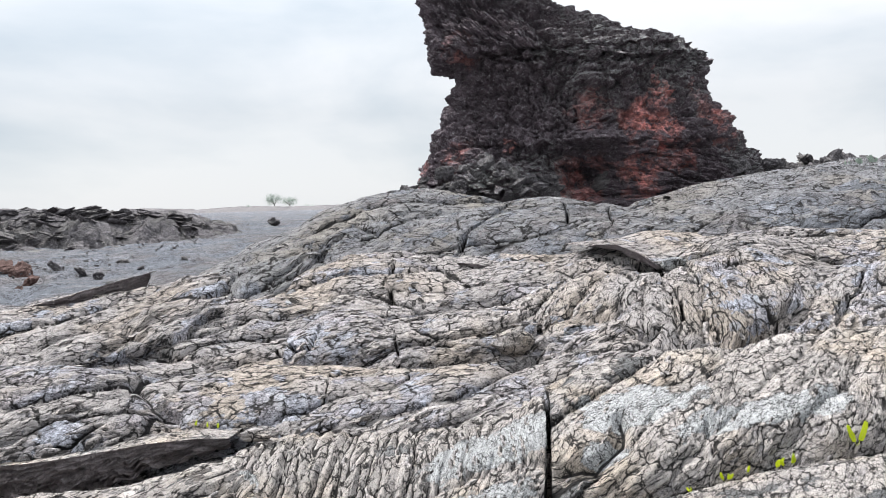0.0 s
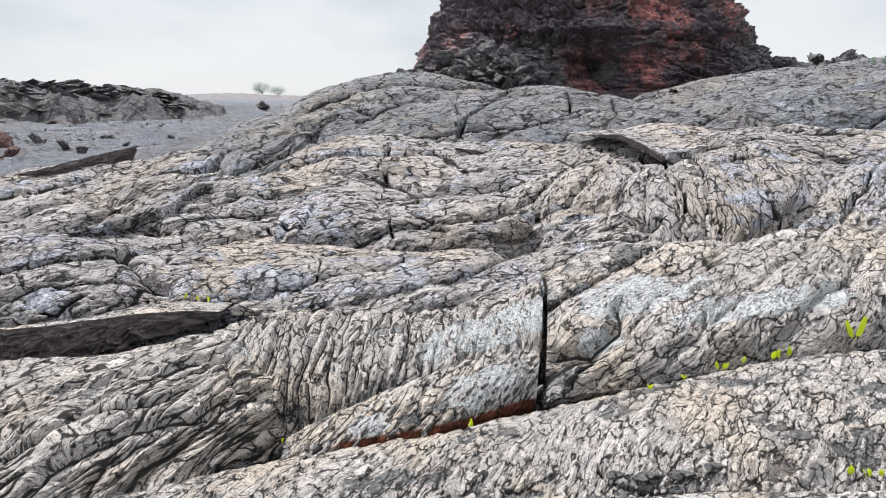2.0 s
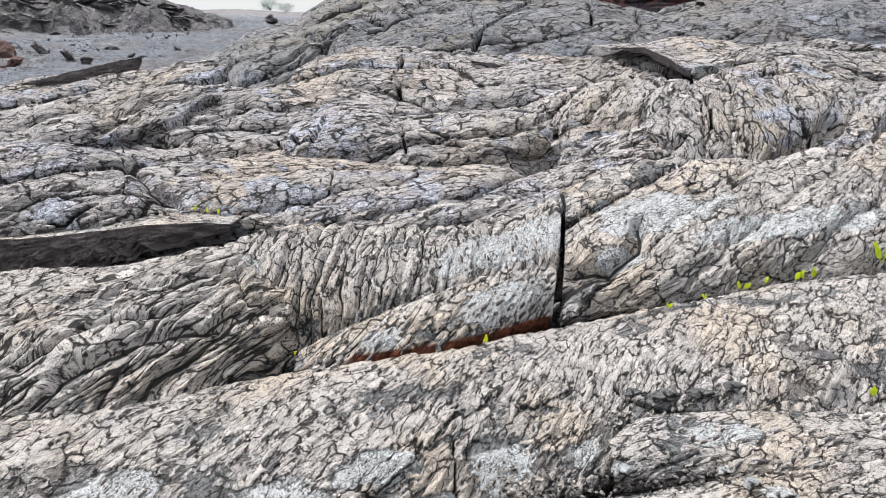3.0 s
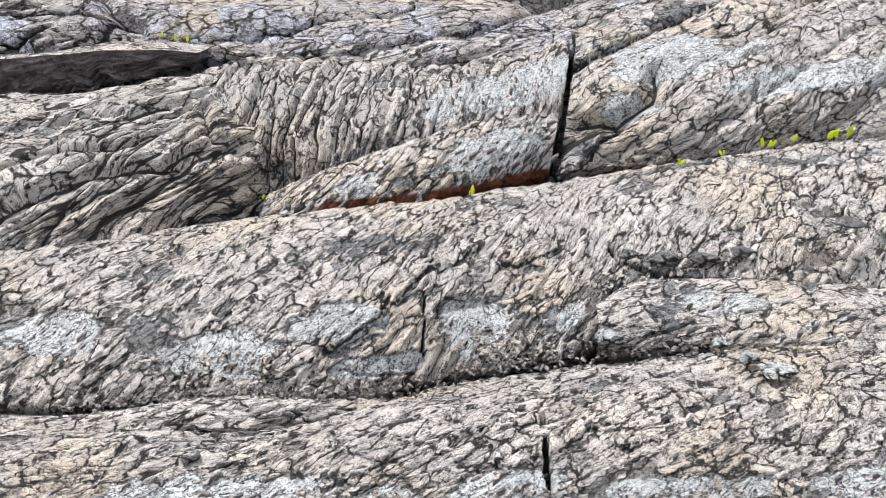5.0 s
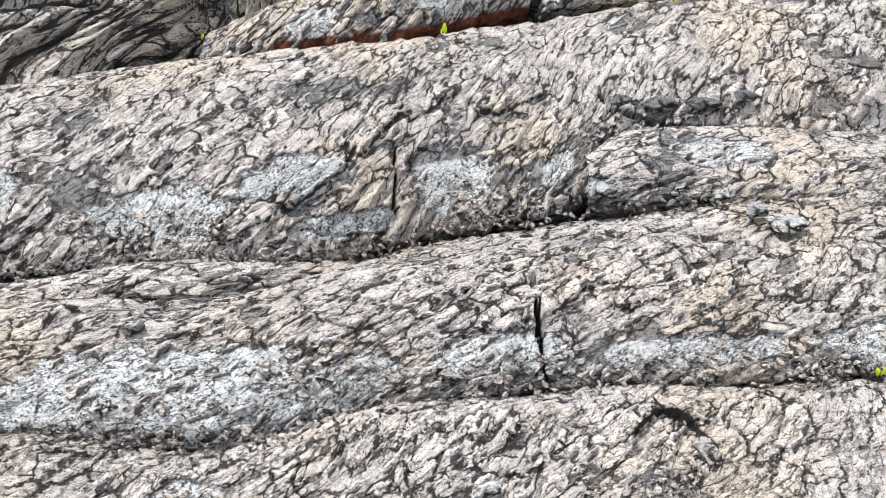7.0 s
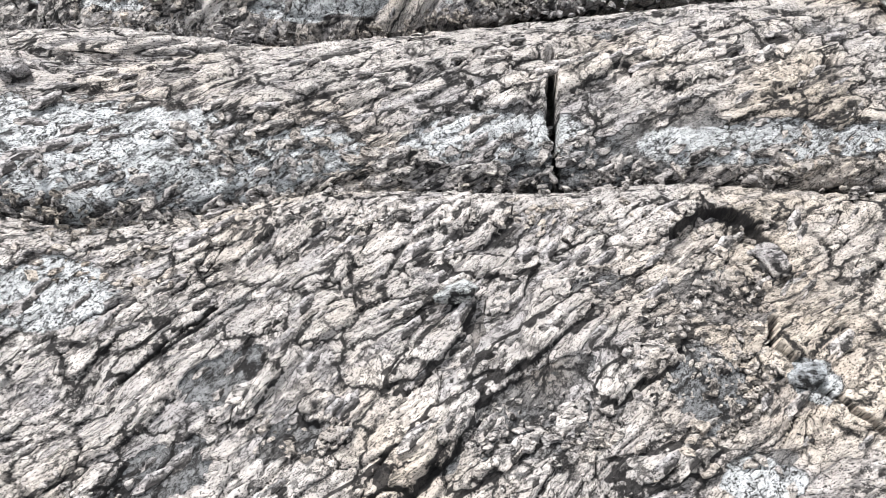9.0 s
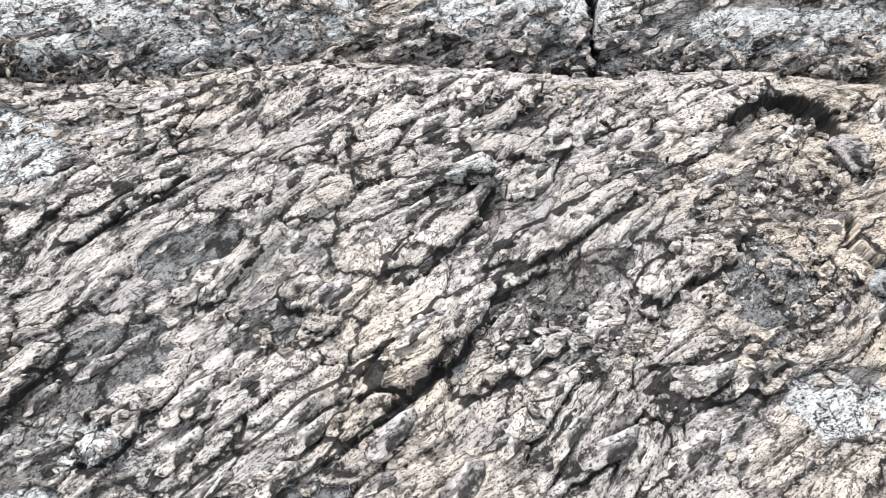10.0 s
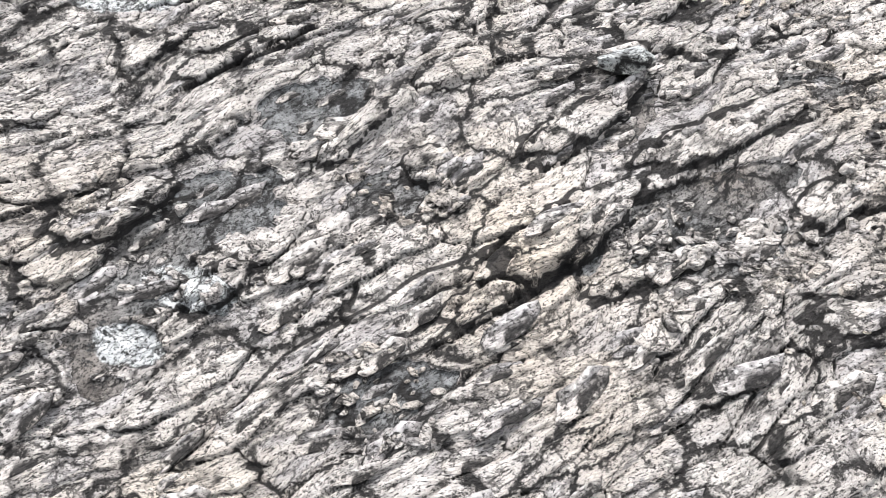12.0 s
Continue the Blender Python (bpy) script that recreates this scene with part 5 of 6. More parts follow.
# ---------------------------------------------------------------- spatter tower
def build_tower():
    z = [1.3, 1.62, 1.75, 2.02, 2.28, 2.70, 3.02, 3.12, 3.16, 3.2, 3.33, 3.55, 3.72, 3.95, 4.2, 4.4, 4.46]
    xl = [-0.36, -0.30, -0.26, -0.20, -0.06, 0.14, 0.22, 0.22, 0.04, -0.04, -0.06, -0.08, -0.11, -0.13, -0.06, 0.2, 0.5]
    xr = [4.4, 4.2, 3.9, 3.55, 3.25, 3.02, 2.95, 2.92, 2.90, 2.84, 2.5, 1.78, 1.4, 1.05, 0.85, 0.72, 0.6]
    # rings follow the outline's own length, so that the overhang keeps its underside
    zs, L, Rr = np.array(z), np.array(xl), np.array(xr)
    arc = np.concatenate([[0], np.cumsum(np.hypot(np.diff(zs), np.diff(L)) + 0.05)])
    t = np.linspace(0, arc[-1], 330)
    zz, l, r = np.interp(t, arc, zs), np.interp(t, arc, L), np.interp(t, arc, Rr)
    th = np.concatenate([np.linspace(math.pi * 0.92, math.pi * 2.08, 560, endpoint=False), np.linspace(math.pi * 0.08, math.pi * 0.92, 50, endpoint=False)])
    T, ZZ = np.meshgrid(th, zz)
    cx, rx = ((l + r) / 2)[:, None], ((r - l) / 2)[:, None]
    ry = np.minimum(rx * 0.62, 1.05)
    c, s = np.cos(T), np.sin(T)
    X, Y = cx + rx * np.sign(c) * np.abs(c) ** 0.85, 8.75 + ry * np.sign(s) * np.abs(s) ** 0.8
    S = T * 1.9
    Q = (t[:, None] + 0 * T)
    front = np.clip(-s, 0, 1)
    big = fbm(S * 0.9, Q * 1.3, 4, 401)
    strata = fbm(S * 2.2, Q * 5.5 + 0.6 * big, 4, 403)
    wob = 0.35 * fbm(S * 5, Q * 5, 3, 411)

    def lumps(fx, fz, seed):
        f1, f2, rid, dx, dy = cells(S * fx + wob, Q * fz + wob, seed)
        return np.sqrt(np.clip((f2 - f1) * 1.7, 0, 1)) * (0.4 + 0.8 * rid)
    side = 0.35 + 0.65 * smooth(0.05, 0.6, front)
    h = 0.17 * big + side * (0.02 * strata + 0.17 * (lumps(2.2, 2.8, 405) - 0.5) + 0.10 * (lumps(5, 5.5, 407) - 0.5) + 0.07 * (lumps(11, 11, 409) - 0.5) + 0.04 * (lumps(21, 22, 413) - 0.5) + 0.05 * fbm(S * 8, Q * 8, 4, 414, 0.6) + 0.012 * fbm(S * 24, Q * 26, 2, 415, 0.6))
    for x0, z0, ax, az, d in ((1.5, 1.82, 0.40, 0.22, -0.55), (1.5, 2.2, 0.5, 0.08, 0.26), (0.55, 1.75, 0.85, 0.26, 0.30), (2.2, 2.0, 0.3, 0.5, 0.16), (0.9, 2.5, 0.8, 0.35, -0.10),
                              (2.9, 1.7, 0.6, 0.2, 0.2), (0.35, 3.35, 0.35, 0.1, 0.15), (2.0, 3.15, 0.9, 0.3, 0.14), (2.75, 2.35, 0.3, 0.25, 0.1), (1.2, 2.95, 0.25, 0.5, -0.12)):
        h = h + d * np.exp(-((X - x0) / ax) ** 2 - ((ZZ - z0) / az) ** 2) * front
    B = np.stack([X, Y, ZZ], -1)
    N = np.cross(np.gradient(B, axis=1), np.gradient(B, axis=0))
    N /= np.maximum(np.linalg.norm(N, axis=-1, keepdims=True), 1e-9)
    out = np.stack([c, s, 0 * c], -1)
    N = np.where((N * out).sum(-1, keepdims=True) < 0, -N, N) * 0.4 + out * 0.6
    P = B + N * h[..., None]
    P[..., 2] += 0.03 * fbm(S * 7, Q * 7, 3, 417)
    top = P[-1].mean(0) + np.array([0, 0, 0.03])
    P = np.concatenate([P, P[-1:] * 0.4 + top * 0.6, P[-1:] * 0.02 + top * 0.98])
    ob = grid_mesh("spatter_tower", P[:, ::-1], mat_tower, wrap=True, facets=True)
    tagged(ob, "tall leaning tower of black and rust-red lava spatter", "rock tower")
    meshes = []
    for k in range(6):
        bm = jagged_block((1, 0.9, 0.8), 430 + k)
        me = bpy.data.meshes.new("spatter_clot")
        bm.to_mesh(me)
        bm.free()
        me.materials.append(mat_tower)
        meshes.append(me)
    rng = np.random.RandomState(44)
    for _ in range(300):
        i, j = rng.randint(3, 326), rng.randint(4, 556)
        f = new("spatter_clot", meshes[rng.randint(6)])
        f.parent = ob
        k = 0.03 + 0.055 * rng.uniform() ** 2
        out = Vector((P[i, j, 0] - 1.6, P[i, j, 1] - 8.75, 0.3)).normalized()
        f.matrix_basis = Matrix.Translation(Vector(P[i, j]) - out * k * 0.25) @ pose(0, 0, 0, rng.uniform(-25, 25), rng.uniform(-25, 25), rng.uniform(0, 360)) @ Matrix.Diagonal((k * rng.uniform(0.8, 1.5), k, k * rng.uniform(0.6, 1.1), 1))


build_tower()

# clinker heaped round the tower's foot
rng = np.random.RandomState(5)
CLINKER = [jagged_block((1, 0.9, 0.8), 500 + k) for k in range(5)]
CLINKER_MESHES = []
for k, bm in enumerate(CLINKER):
    me = bpy.data.meshes.new("clinker")
    for f in bm.faces:
        f.smooth = False
    bm.to_mesh(me)
    bm.free()
    me.materials.append(mat_clinker)
    CLINKER_MESHES.append(me)


def clinker(x, y, z, size, k, label, red=False, group="clinker blocks"):
    me = CLINKER_MESHES[k % 5]
    ob = new("clinker_block", me)
    if red:
        ob.data = me.copy()
        ob.data.materials[0] = mat_red_clinker
    ob.matrix_basis = pose(x, y, z, rng.uniform(-40, 40), rng.uniform(-40, 40), rng.uniform(0, 360)) @ Matrix.Diagonal((size * rng.uniform(0.9, 1.3), size * rng.uniform(0.7, 1.1), size * rng.uniform(0.6, 0.95), 1))
    return tagged(ob, label, "rock", group)


for k in range(64):
    u = rng.uniform()
    x = -0.35 + 1.55 * u
    clinker(x, 7.62 - 0.25 * math.sin(u * 3) + rng.uniform(-0.1, 0.25), 1.66 + rng.uniform(-0.04, 0.26) * (0.4 + math.sin(u * 3.1)), rng.uniform(0.035, 0.10), k, "jagged black clinker block heaped at the tower foot")
for k in range(60):
    u = rng.uniform()
    x = 1.7 + 3.4 * u
    clinker(x, 7.75 + rng.uniform(-0.15, 0.4), 1.74 + 0.13 * min(1, u * 1.6) + rng.uniform(-0.05, 0.12), rng.uniform(0.05, 0.13), k, "dark rough clinker block beside the tower")

for k in range(34):
    x = rng.uniform(3.0, 4.5)
    clinker(x, 7.7 + rng.uniform(-0.1, 0.3), 1.80 + 0.07 * (x - 3.0) + rng.uniform(-0.04, 0.05), rng.uniform(0.05, 0.12), k, "dark rough clinker block beside the tower")

# ---------------------------------------------------------------- rubble ridge to the west
def build_ridge():
    xs, ys = np.linspace(-8.5, -2.2, 420), np.linspace(7.8, 12.0, 230)
    X, Y = np.meshgrid(xs, ys)
    crest = np.interp(xs, [-11, -6.5, -5.2, -4.6, -4.2, -3.9, -3.5, -3.1, -2.2], [1.78, 1.70, 1.66, 1.66, 1.64, 1.55, 1.42, 1.3, 1.1])[None, :]
    foot = np.interp(xs, [-11, -6.5, -5, -4, -3.2, -2.2], [8.3, 8.3, 8.6, 9.2, 10.2, 11.2])[None, :]
    base = ground_height(X, Y) - 0.08
    up = smooth(0, 1.7, Y - foot + 0.5 * fbm(X * 0.9, Y * 0.9, 3, 601))
    wx, wy = 0.5 * fbm(X * 2, Y * 2, 3, 603), 0.5 * fbm(X * 2 + 9, Y * 2, 3, 604)

    def slabs(fx, fy, seed):      # tilted broken slabs, each a plane of its own
        f1, f2, rid, dx, dy = cells(X * fx + wx, Y * fy + wy, seed)
        other = (rid * 7.31) % 1.0
        return (rid - 0.5) + 1.5 * dx * (other - 0.5) + 1.1 * dy * (0.2 + rid) - 0.7 * (1 - smooth(0.0, 0.12, f2 - f1))
    Z = base + (crest - base) * up
    Z = Z + (0.05 * slabs(1.5, 2.2, 605) + 0.035 * slabs(3.6, 5.0, 607) + 0.015 * slabs(9, 11, 608) + 0.06 * fbm(X * 1.6, Y * 1.6, 4, 609) + 0.02 * fbm(X * 14, Y * 14, 3, 611) - 0.05) * smooth(0.02, 0.35, up)
    ob = grid_mesh("clinker_ridge", np.stack([X, Y, Z], -1), mat_clinker, facets=True)
    return tagged(ob, "low ridge of dark broken clinker rubble on the lava plain", "rubble ridge")


ridge = build_ridge()
for k in range(300):      # broken slabs lying over one another, steeper and larger towards the crest
    x = -7.2 + 3.7 * rng.uniform()
    foot = np.interp(x, [-8, -6.5, -5, -4, -3.2], [8.3, 8.3, 8.6, 9.2, 10.2])
    d = 0.25 + 1.65 * rng.uniform() ** 0.8
    crest = np.interp(x, [-8, -5.2, -4.2, -3.9, -3.5], [1.72, 1.66, 1.64, 1.55, 1.42])
    g = float(ground_height(np.array([x]), np.array([foot + d]))[0]) - 0.08
    zz = g + (crest - g) * float(smooth(0, 1.7, np.array([d]))[0])
    ob = new("clinker_slab", CLINKER_MESHES[k % 5])
    ob.parent = ridge
    size = (0.04 + 0.15 * rng.uniform() ** 2.2) * (0.6 + 0.4 * d / 1.9) * (1.0 if x < -4.3 else 0.7)
    ob.matrix_basis = pose(x, foot + d, zz - 0.04, rng.normal() * 14 - 12, rng.normal() * 12, rng.uniform(-50, 50)) @ Matrix.Diagonal((size * rng.uniform(1.0, 1.9), size * rng.uniform(0.6, 1.1), size * rng.uniform(0.18, 0.42), 1))
for x, y, sz, red in ((-4.05, 7.2, 0.12, True), (-3.75, 6.85, 0.08, True), (-4.4, 7.5, 0.13, True), (-3.5, 7.3, 0.07, False), (-3.9, 7.6, 0.08, False), (-3.2, 7.0, 0.06, False), (-3.3, 7.8, 0.07, False), (-2.9, 6.6, 0.05, False),
                      (-3.6, 6.4, 0.06, True), (-4.6, 7.0, 0.12, False), (-3.0, 7.5, 0.05, False), (-2.7, 7.9, 0.06, False), (-4.2, 6.4, 0.09, False)):
    g = float(ground_height(np.array([x]), np.array([y]))[0])
    clinker(x, y, g + sz * 0.35, sz, int(sz * 100), "loose reddish clinker block on grey lava" if red else "small loose dark clinker block on grey lava", red)
clinker(-3.05, 13.5, 1.36, 0.17, 2, "rounded dark boulder on the grey lava flow")



def build_skyline():
    xs, ys = np.linspace(-60, 25, 420), np.linspace(64, 78, 24)
    X, Y = np.meshgrid(xs, ys)
    f1, f2, rid, dx, dy = cells(X * 0.9, Y * 0.5, 621)
    up = np.sin(math.pi * (Y - 64) / 14)
    Z = 1.2 + up * (0.45 + 0.25 * fbm(X * 0.12, Y * 0.1, 4, 623) + 0.18 * rid * smooth(0, 0.3, f2 - f1))
    tagged(grid_mesh("far_lava_ridge", np.stack([X, Y, Z], -1), mat_clinker, facets=True), "low dark lava ridge along the horizon", "rubble ridge")


build_skyline()

# ---------------------------------------------------------------- broken crust slabs
def crust_slab(front, back, thick, seed, label, mat, step=0.012, wild=1.0, share=(1, 1), recess=0.75):
    """A plate of crust with a dark broken front. front and back: the ends and bends of its upper edges, x, y, z."""
    F, B = np.array(front, float), np.array(back, float)
    n = max(20, int(np.linalg.norm(np.diff(F, axis=0), axis=1).sum() / step))
    tf = np.concatenate([[0], np.cumsum(np.linalg.norm(np.diff(F, axis=0), axis=1))])
    tb = np.linspace(0, 1, len(B))
    u = np.linspace(0, 1, n)
    Pf = np.stack([np.interp(u * tf[-1], tf, F[:, k]) for k in range(3)], -1)
    Pb = np.stack([np.interp(u, tb, B[:, k]) for k in range(3)], -1)
    Pf[:, 1] += 1.6 * wild * step * fbm(u * 5, 0 * u, 4, seed)
    Pf[:, 2] += 0.5 * wild * step * fbm(u * 6, 0 * u + 3, 4, seed + 1)
    m = max(8, int(np.linalg.norm(Pf - Pb, axis=1).mean() / step))
    w = np.linspace(0, 1, m)[:, None, None]
    P = Pf[None] * (1 - w) + Pb[None] * w
    s, q = P[..., 0], P[..., 1]
    h, crust, tone, break_shade, flow = lava_skin(s, q, seed, angle=12, flake=(0.09, 0.03), lump=0.012, net=0.3, step=step)
    lens = np.sin(math.pi * np.clip(u * 0.96 + 0.02, 0, 1)) ** 0.3
    P[..., 2] += h * smooth(0.0, 0.25, w[..., 0])
    P[..., 2] += 0.35 * step * fbm(u * n * 0.11, 0 * u + 9, 3, seed + 8)[None]
    slab = tagged(new("crust_slab"), label, "lava slab", "broken crust slabs")
    top = grid_mesh("top_crust", P, mat, {"crust": crust, "tone": tone, "rust": 0 * s, "break_shade": break_shade, "bloom": 0 * s, "flow": flow})
    top.parent = slab
    v = np.linspace(0, 1, max(12, int(thick / step * 2)))[:, None]
    # broken face: from the lip down and back, uneven
    E = P[0][None] + 0 * v[..., None]
    thick = thick * np.interp(u, np.linspace(0, 1, len(share)), share) * (1 + 0.35 * fbm(u * n * 0.06, 0 * u, 3, seed + 12))
    E[..., 2] -= lens * thick * v * (1 + 0.45 * fbm(u[None, :] * n * 0.07, v * 2, 4, seed + 5, 0.6))
    E[..., 1] += 0.012 * v + recess * lens * thick * v + v ** 0.4 * thick * (0.5 * fbm(u[None, :] * n * 0.10, v * 3, 4, seed + 6, 0.7) + 0.3 * np.abs(grad_noise(u[None, :] * n * 0.05, v * 9, seed + 7)))
    jag = v ** 0.5 * (fbm(P[0][None, :, 0] * 16, v * thick * 16, 4, seed + 15, 0.65))
    E[..., 1] += 0.030 * jag * min(1.0, float(np.mean(thick)) / 0.06)
    E[..., 2] += 0.016 * v * fbm(P[0][None, :, 0] * 22 + 0 * v, 0 * v + 4, 4, seed + 16, 0.65)
    E[0] = P[0]
    face = grid_mesh("broken_face", E[::-1], mat_broken, facets=True)
    face.parent = slab
    tagged(face, "dark rough broken edge")
    return slab


crust_slab([(-3.0, 3.42, 0.46), (-2.3, 3.41, 0.47), (-1.92, 3.40, 0.482), (-1.7, 3.40, 0.505), (-1.34, 3.44, 0.552), (-1.12, 3.46, 0.562), (-0.98, 3.47, 0.558)],
           [(-3.0, 3.75, 0.5), (-1.9, 3.72, 0.52), (-0.95, 3.72, 0.56)], 0.2, 701, "lifted crust slab with a long black broken edge", mat_near, 0.008, share=(1, 1, 1, 0.9, 0.55), recess=0.15)
crust_slab([(-2.95, 5.33, 0.955), (-2.75, 5.42, 1.0), (-2.5, 5.65, 1.075), (-2.27, 5.88, 1.135)], [(-3.0, 5.7, 0.96), (-2.75, 5.85, 1.0), (-2.3, 6.1, 1.12)], 0.19, 703, "tilted crust slab with dark underside beside the channel", mat_mid, 0.009, 3.0, (0.3, 0.8, 1.0, 1.0, 0.6), 0.2)
crust_slab([(1.0, 5.12, 1.295), (1.07, 5.06, 1.305), (1.15, 4.98, 1.31), (1.26, 4.84, 1.265), (1.37, 4.70, 1.175)], [(0.9, 5.45, 1.29), (1.25, 5.35, 1.33), (1.65, 5.0, 1.28)], 0.05, 707, "arched crust slab over a dark hollow", mat_mid, 0.006, 4.0, (0.3, 0.6, 0.8, 1.0, 0.5))
crust_slab([(0.12, 5.34, 1.19), (0.28, 5.26, 1.175), (0.43, 5.22, 1.135)], [(0.14, 5.55, 1.23), (0.45, 5.45, 1.2)], 0.08, 709, "small tilted crust slab with brown broken face", mat_mid, 0.007, 2.0, (0.3, 1.0, 0.7))

# single chunks
def chunk(x, y, z, size, seed, label, mat=None, turn=0, tilt=0):
    ob = part("crust_chunk", rough_ball(size, seed, 3, 0.3), mat or mat_loose)
    for f in ob.data.polygons:
        f.use_smooth = False
    ob.matrix_basis = pose(x, y, z, tilt, 0, turn)
    return tagged(ob, label, "rock", "loose crust chunks")


chunk(0.43, 4.40, 0.785, (0.13, 0.10, 0.095), 801, "pyramid-shaped tan crust chunk in a crevice", turn=20)
for x, y, z, a in ((0.635, 2.60, 0.232, 0.045), (0.735, 2.565, 0.246, 0.055), (0.85, 2.545, 0.262, 0.05), (0.95, 2.55, 0.29, 0.04)):
    chunk(x, y, z, (a, a * 0.5, a * 0.42), int(a * 9000), "dark blue-grey broken crust block above a ledge", mat_dark_block, -8)
chunk(-0.86, 3.47, 0.575, (0.11, 0.05, 0.035), 831, "curled block of grey crust bridging two lobes", mat_loose, 8)
chunk(1.46, 4.72, 1.19, (0.09, 0.06, 0.05), 829, "blue-white crust block below an arched slab", mat_pale, 20)
chunk(0.630, 1.570, 0.022, (0.024, 0.034, 0.020), 803, "upright tan crust chunk at the mouth of a hollow", turn=15)
chunk(0.645, 1.415, -0.022, (0.028, 0.022, 0.024), 805, "bluish white pitted crust chunk", mat_pale)
chunk(0.215, 1.492, -0.012, (0.03, 0.018, 0.014), 807, "small grey pitted crust chunk", mat_pale, 20)
chunk(0.545, 2.30, 0.115, (0.04, 0.035, 0.035), 809, "blue-white crust chunk wedged between lobes", mat_pale)
chunk(0.836, 2.27, 0.145, (0.03, 0.025, 0.025), 811, "blue-grey crust chunk at a lobe foot", mat_pale, 30)
chunk(0.93, 2.10, 0.185, (0.055, 0.035, 0.016), 813, "flat blue-white crust plate on a tan lobe", mat_pale, -12)
chunk(0.87, 2.15, 0.185, (0.035, 0.025, 0.014), 815, "flat blue-white crust plate on a tan lobe", mat_pale, 10)
chunk(-0.455, 1.755, 0.085, (0.026, 0.012, 0.034), 817, "upright thin crust chip on a lobe", None, 25, 12)
chunk(1.08, 3.62, 0.76, (0.03, 0.025, 0.02), 819, "loose tan pebble of crust on a lobe")
chunk(0.46, 1.28, -0.1, (0.035, 0.025, 0.012), 821, "flat blue-grey crust piece among flakes", mat_pale, 35)
chunk(1.25, 2.58, 0.40, (0.05, 0.03, 0.02), 825, "dark crumbled crust on a tan lobe", mat_clinker)
chunk(-0.42, 1.90, 0.068, (0.085, 0.035, 0.008), 827, "thin overhanging tan flake between lobes", None, 14, 8)

# ---------------------------------------------------------------- ferns
def frond(length, width, pairs, seed):
    """One small frond: a thin midrib with pairs of blunt leaflets, arching over."""
    rng = np.random.RandomState(seed)
    bm = bmesh.new()

    def at(t):
        return Vector((0, 0.32 * length * t * t, length * t * (1 - 0.15 * t)))
    for t0 in range(8):
        a, b = at(t0 / 8), at((t0 + 1) / 8)
        r = 0.0009
        va = [bm.verts.new(a + Vector((dx, dy, 0))) for dx, dy in ((-r, 0), (0, -r), (r, 0))]
        vb = [bm.verts.new(b + Vector((dx, dy, 0))) for dx, dy in ((-r, 0), (0, -r), (r, 0))]
        for i in range(3):
            bm.faces.new((va[i], va[(i + 1) % 3], vb[(i + 1) % 3], vb[i]))
    for p in range(pairs):
        t = 0.22 + 0.75 * p / pairs
        for side in (-1, 1):
            w = width * 0.5 * (1 - 0.55 * abs(t - 0.45) / 0.55) * rng.uniform(0.85, 1.1)
            lw = length * 0.72 / pairs * 1.15
            o = at(t)
            outline = [(0, -0.25), (0.3, -0.5), (0.75, -0.45), (1.0, 0.0), (0.75, 0.42), (0.3, 0.5), (0, 0.25)]
            lift = rng.uniform(0.0, 0.3)
            top = [bm.verts.new(o + Vector((side * u * w, -0.0004 + u * w * lift * 0.3, v * lw + u * w * 0.35))) for u, v in outline]
            low = [bm.verts.new(v.co + Vector((0, 0.0009, 0))) for v in top]
            bm.faces.new(top)
            bm.faces.new(low[::-1])
            for i in range(len(top)):
                j = (i + 1) % len(top)
                bm.faces.new((top[j], top[i], low[i], low[j]))
    return bm


def fern(x, y, z, height, fronds, seed, label, mat=None, apart=0.3, wide=0.42):
    rng = np.random.RandomState(seed)
    ob = tagged(new("fern"), label, "fern", "small ferns in the crevices")
    ob.matrix_basis = pose(x, y, z, 0, 0, rng.uniform(-40, 40))
    height *= 0.8
    for i in range(fronds):
        k = rng.uniform(0.65, 1.0)
        f = part("frond", frond(height * k, height * wide * k, 8, seed * 10 + i), mat or mat_fern, ob)
        f.matrix_basis = pose(rng.uniform(-apart, apart) * height, rng.uniform(-0.1, 0.1) * height, 0, rng.uniform(-12, 22), (-0.5 + i / max(1, fronds - 1)) * 34 + rng.uniform(-14, 14), rng.uniform(-50, 50))
    return ob


SMALL_FERN = "tiny yellow-green fern growing from a lava crevice"
for i, (x, y, z, hh, n) in enumerate(((-1.18, 3.62, 0.575, 0.05, 2), (-1.06, 3.60, 0.565, 0.05, 2), (-1.13, 3.62, 0.565, 0.045, 2), (1.17, 3.10, 0.44, 0.055, 3), (1.26, 3.12, 0.46, 0.05, 2),
                                      (1.40, 3.16, 0.465, 0.06, 3), (1.47, 3.17, 0.475, 0.08, 3), (1.43, 3.16, 0.47, 0.07, 2), (1.0, 3.05, 0.415, 0.035, 2), (0.87, 3.04, 0.375, 0.05, 2), (0.14, 2.90, 0.268, 0.05, 3),
                                      (-0.60, 2.92, 0.19, 0.035, 2), (1.40, 2.52, 0.285, 0.05, 4), (1.45, 2.50, 0.285, 0.045, 4), (1.5, 2.5, 0.29, 0.04, 3), (1.025, 1.745, 0.065, 0.03, 2))):
    fern(x, y, z, hh, n, 900 + i, SMALL_FERN)
fern(1.77, 3.20, 0.535, 0.19, 2, 951, "tall two-fronded yellow-green fern rising from a crevice", apart=0.04, wide=0.24)
for i in range(7):
    fern(3.55 + 0.14 * i, 6.62 + 0.05 * (i % 3), 1.83 + 0.01 * i, 0.09 + 0.02 * (i % 3), 4, 970 + i, "pale green fern tuft on the skyline of a lava dome", mat_hazed_leaf)

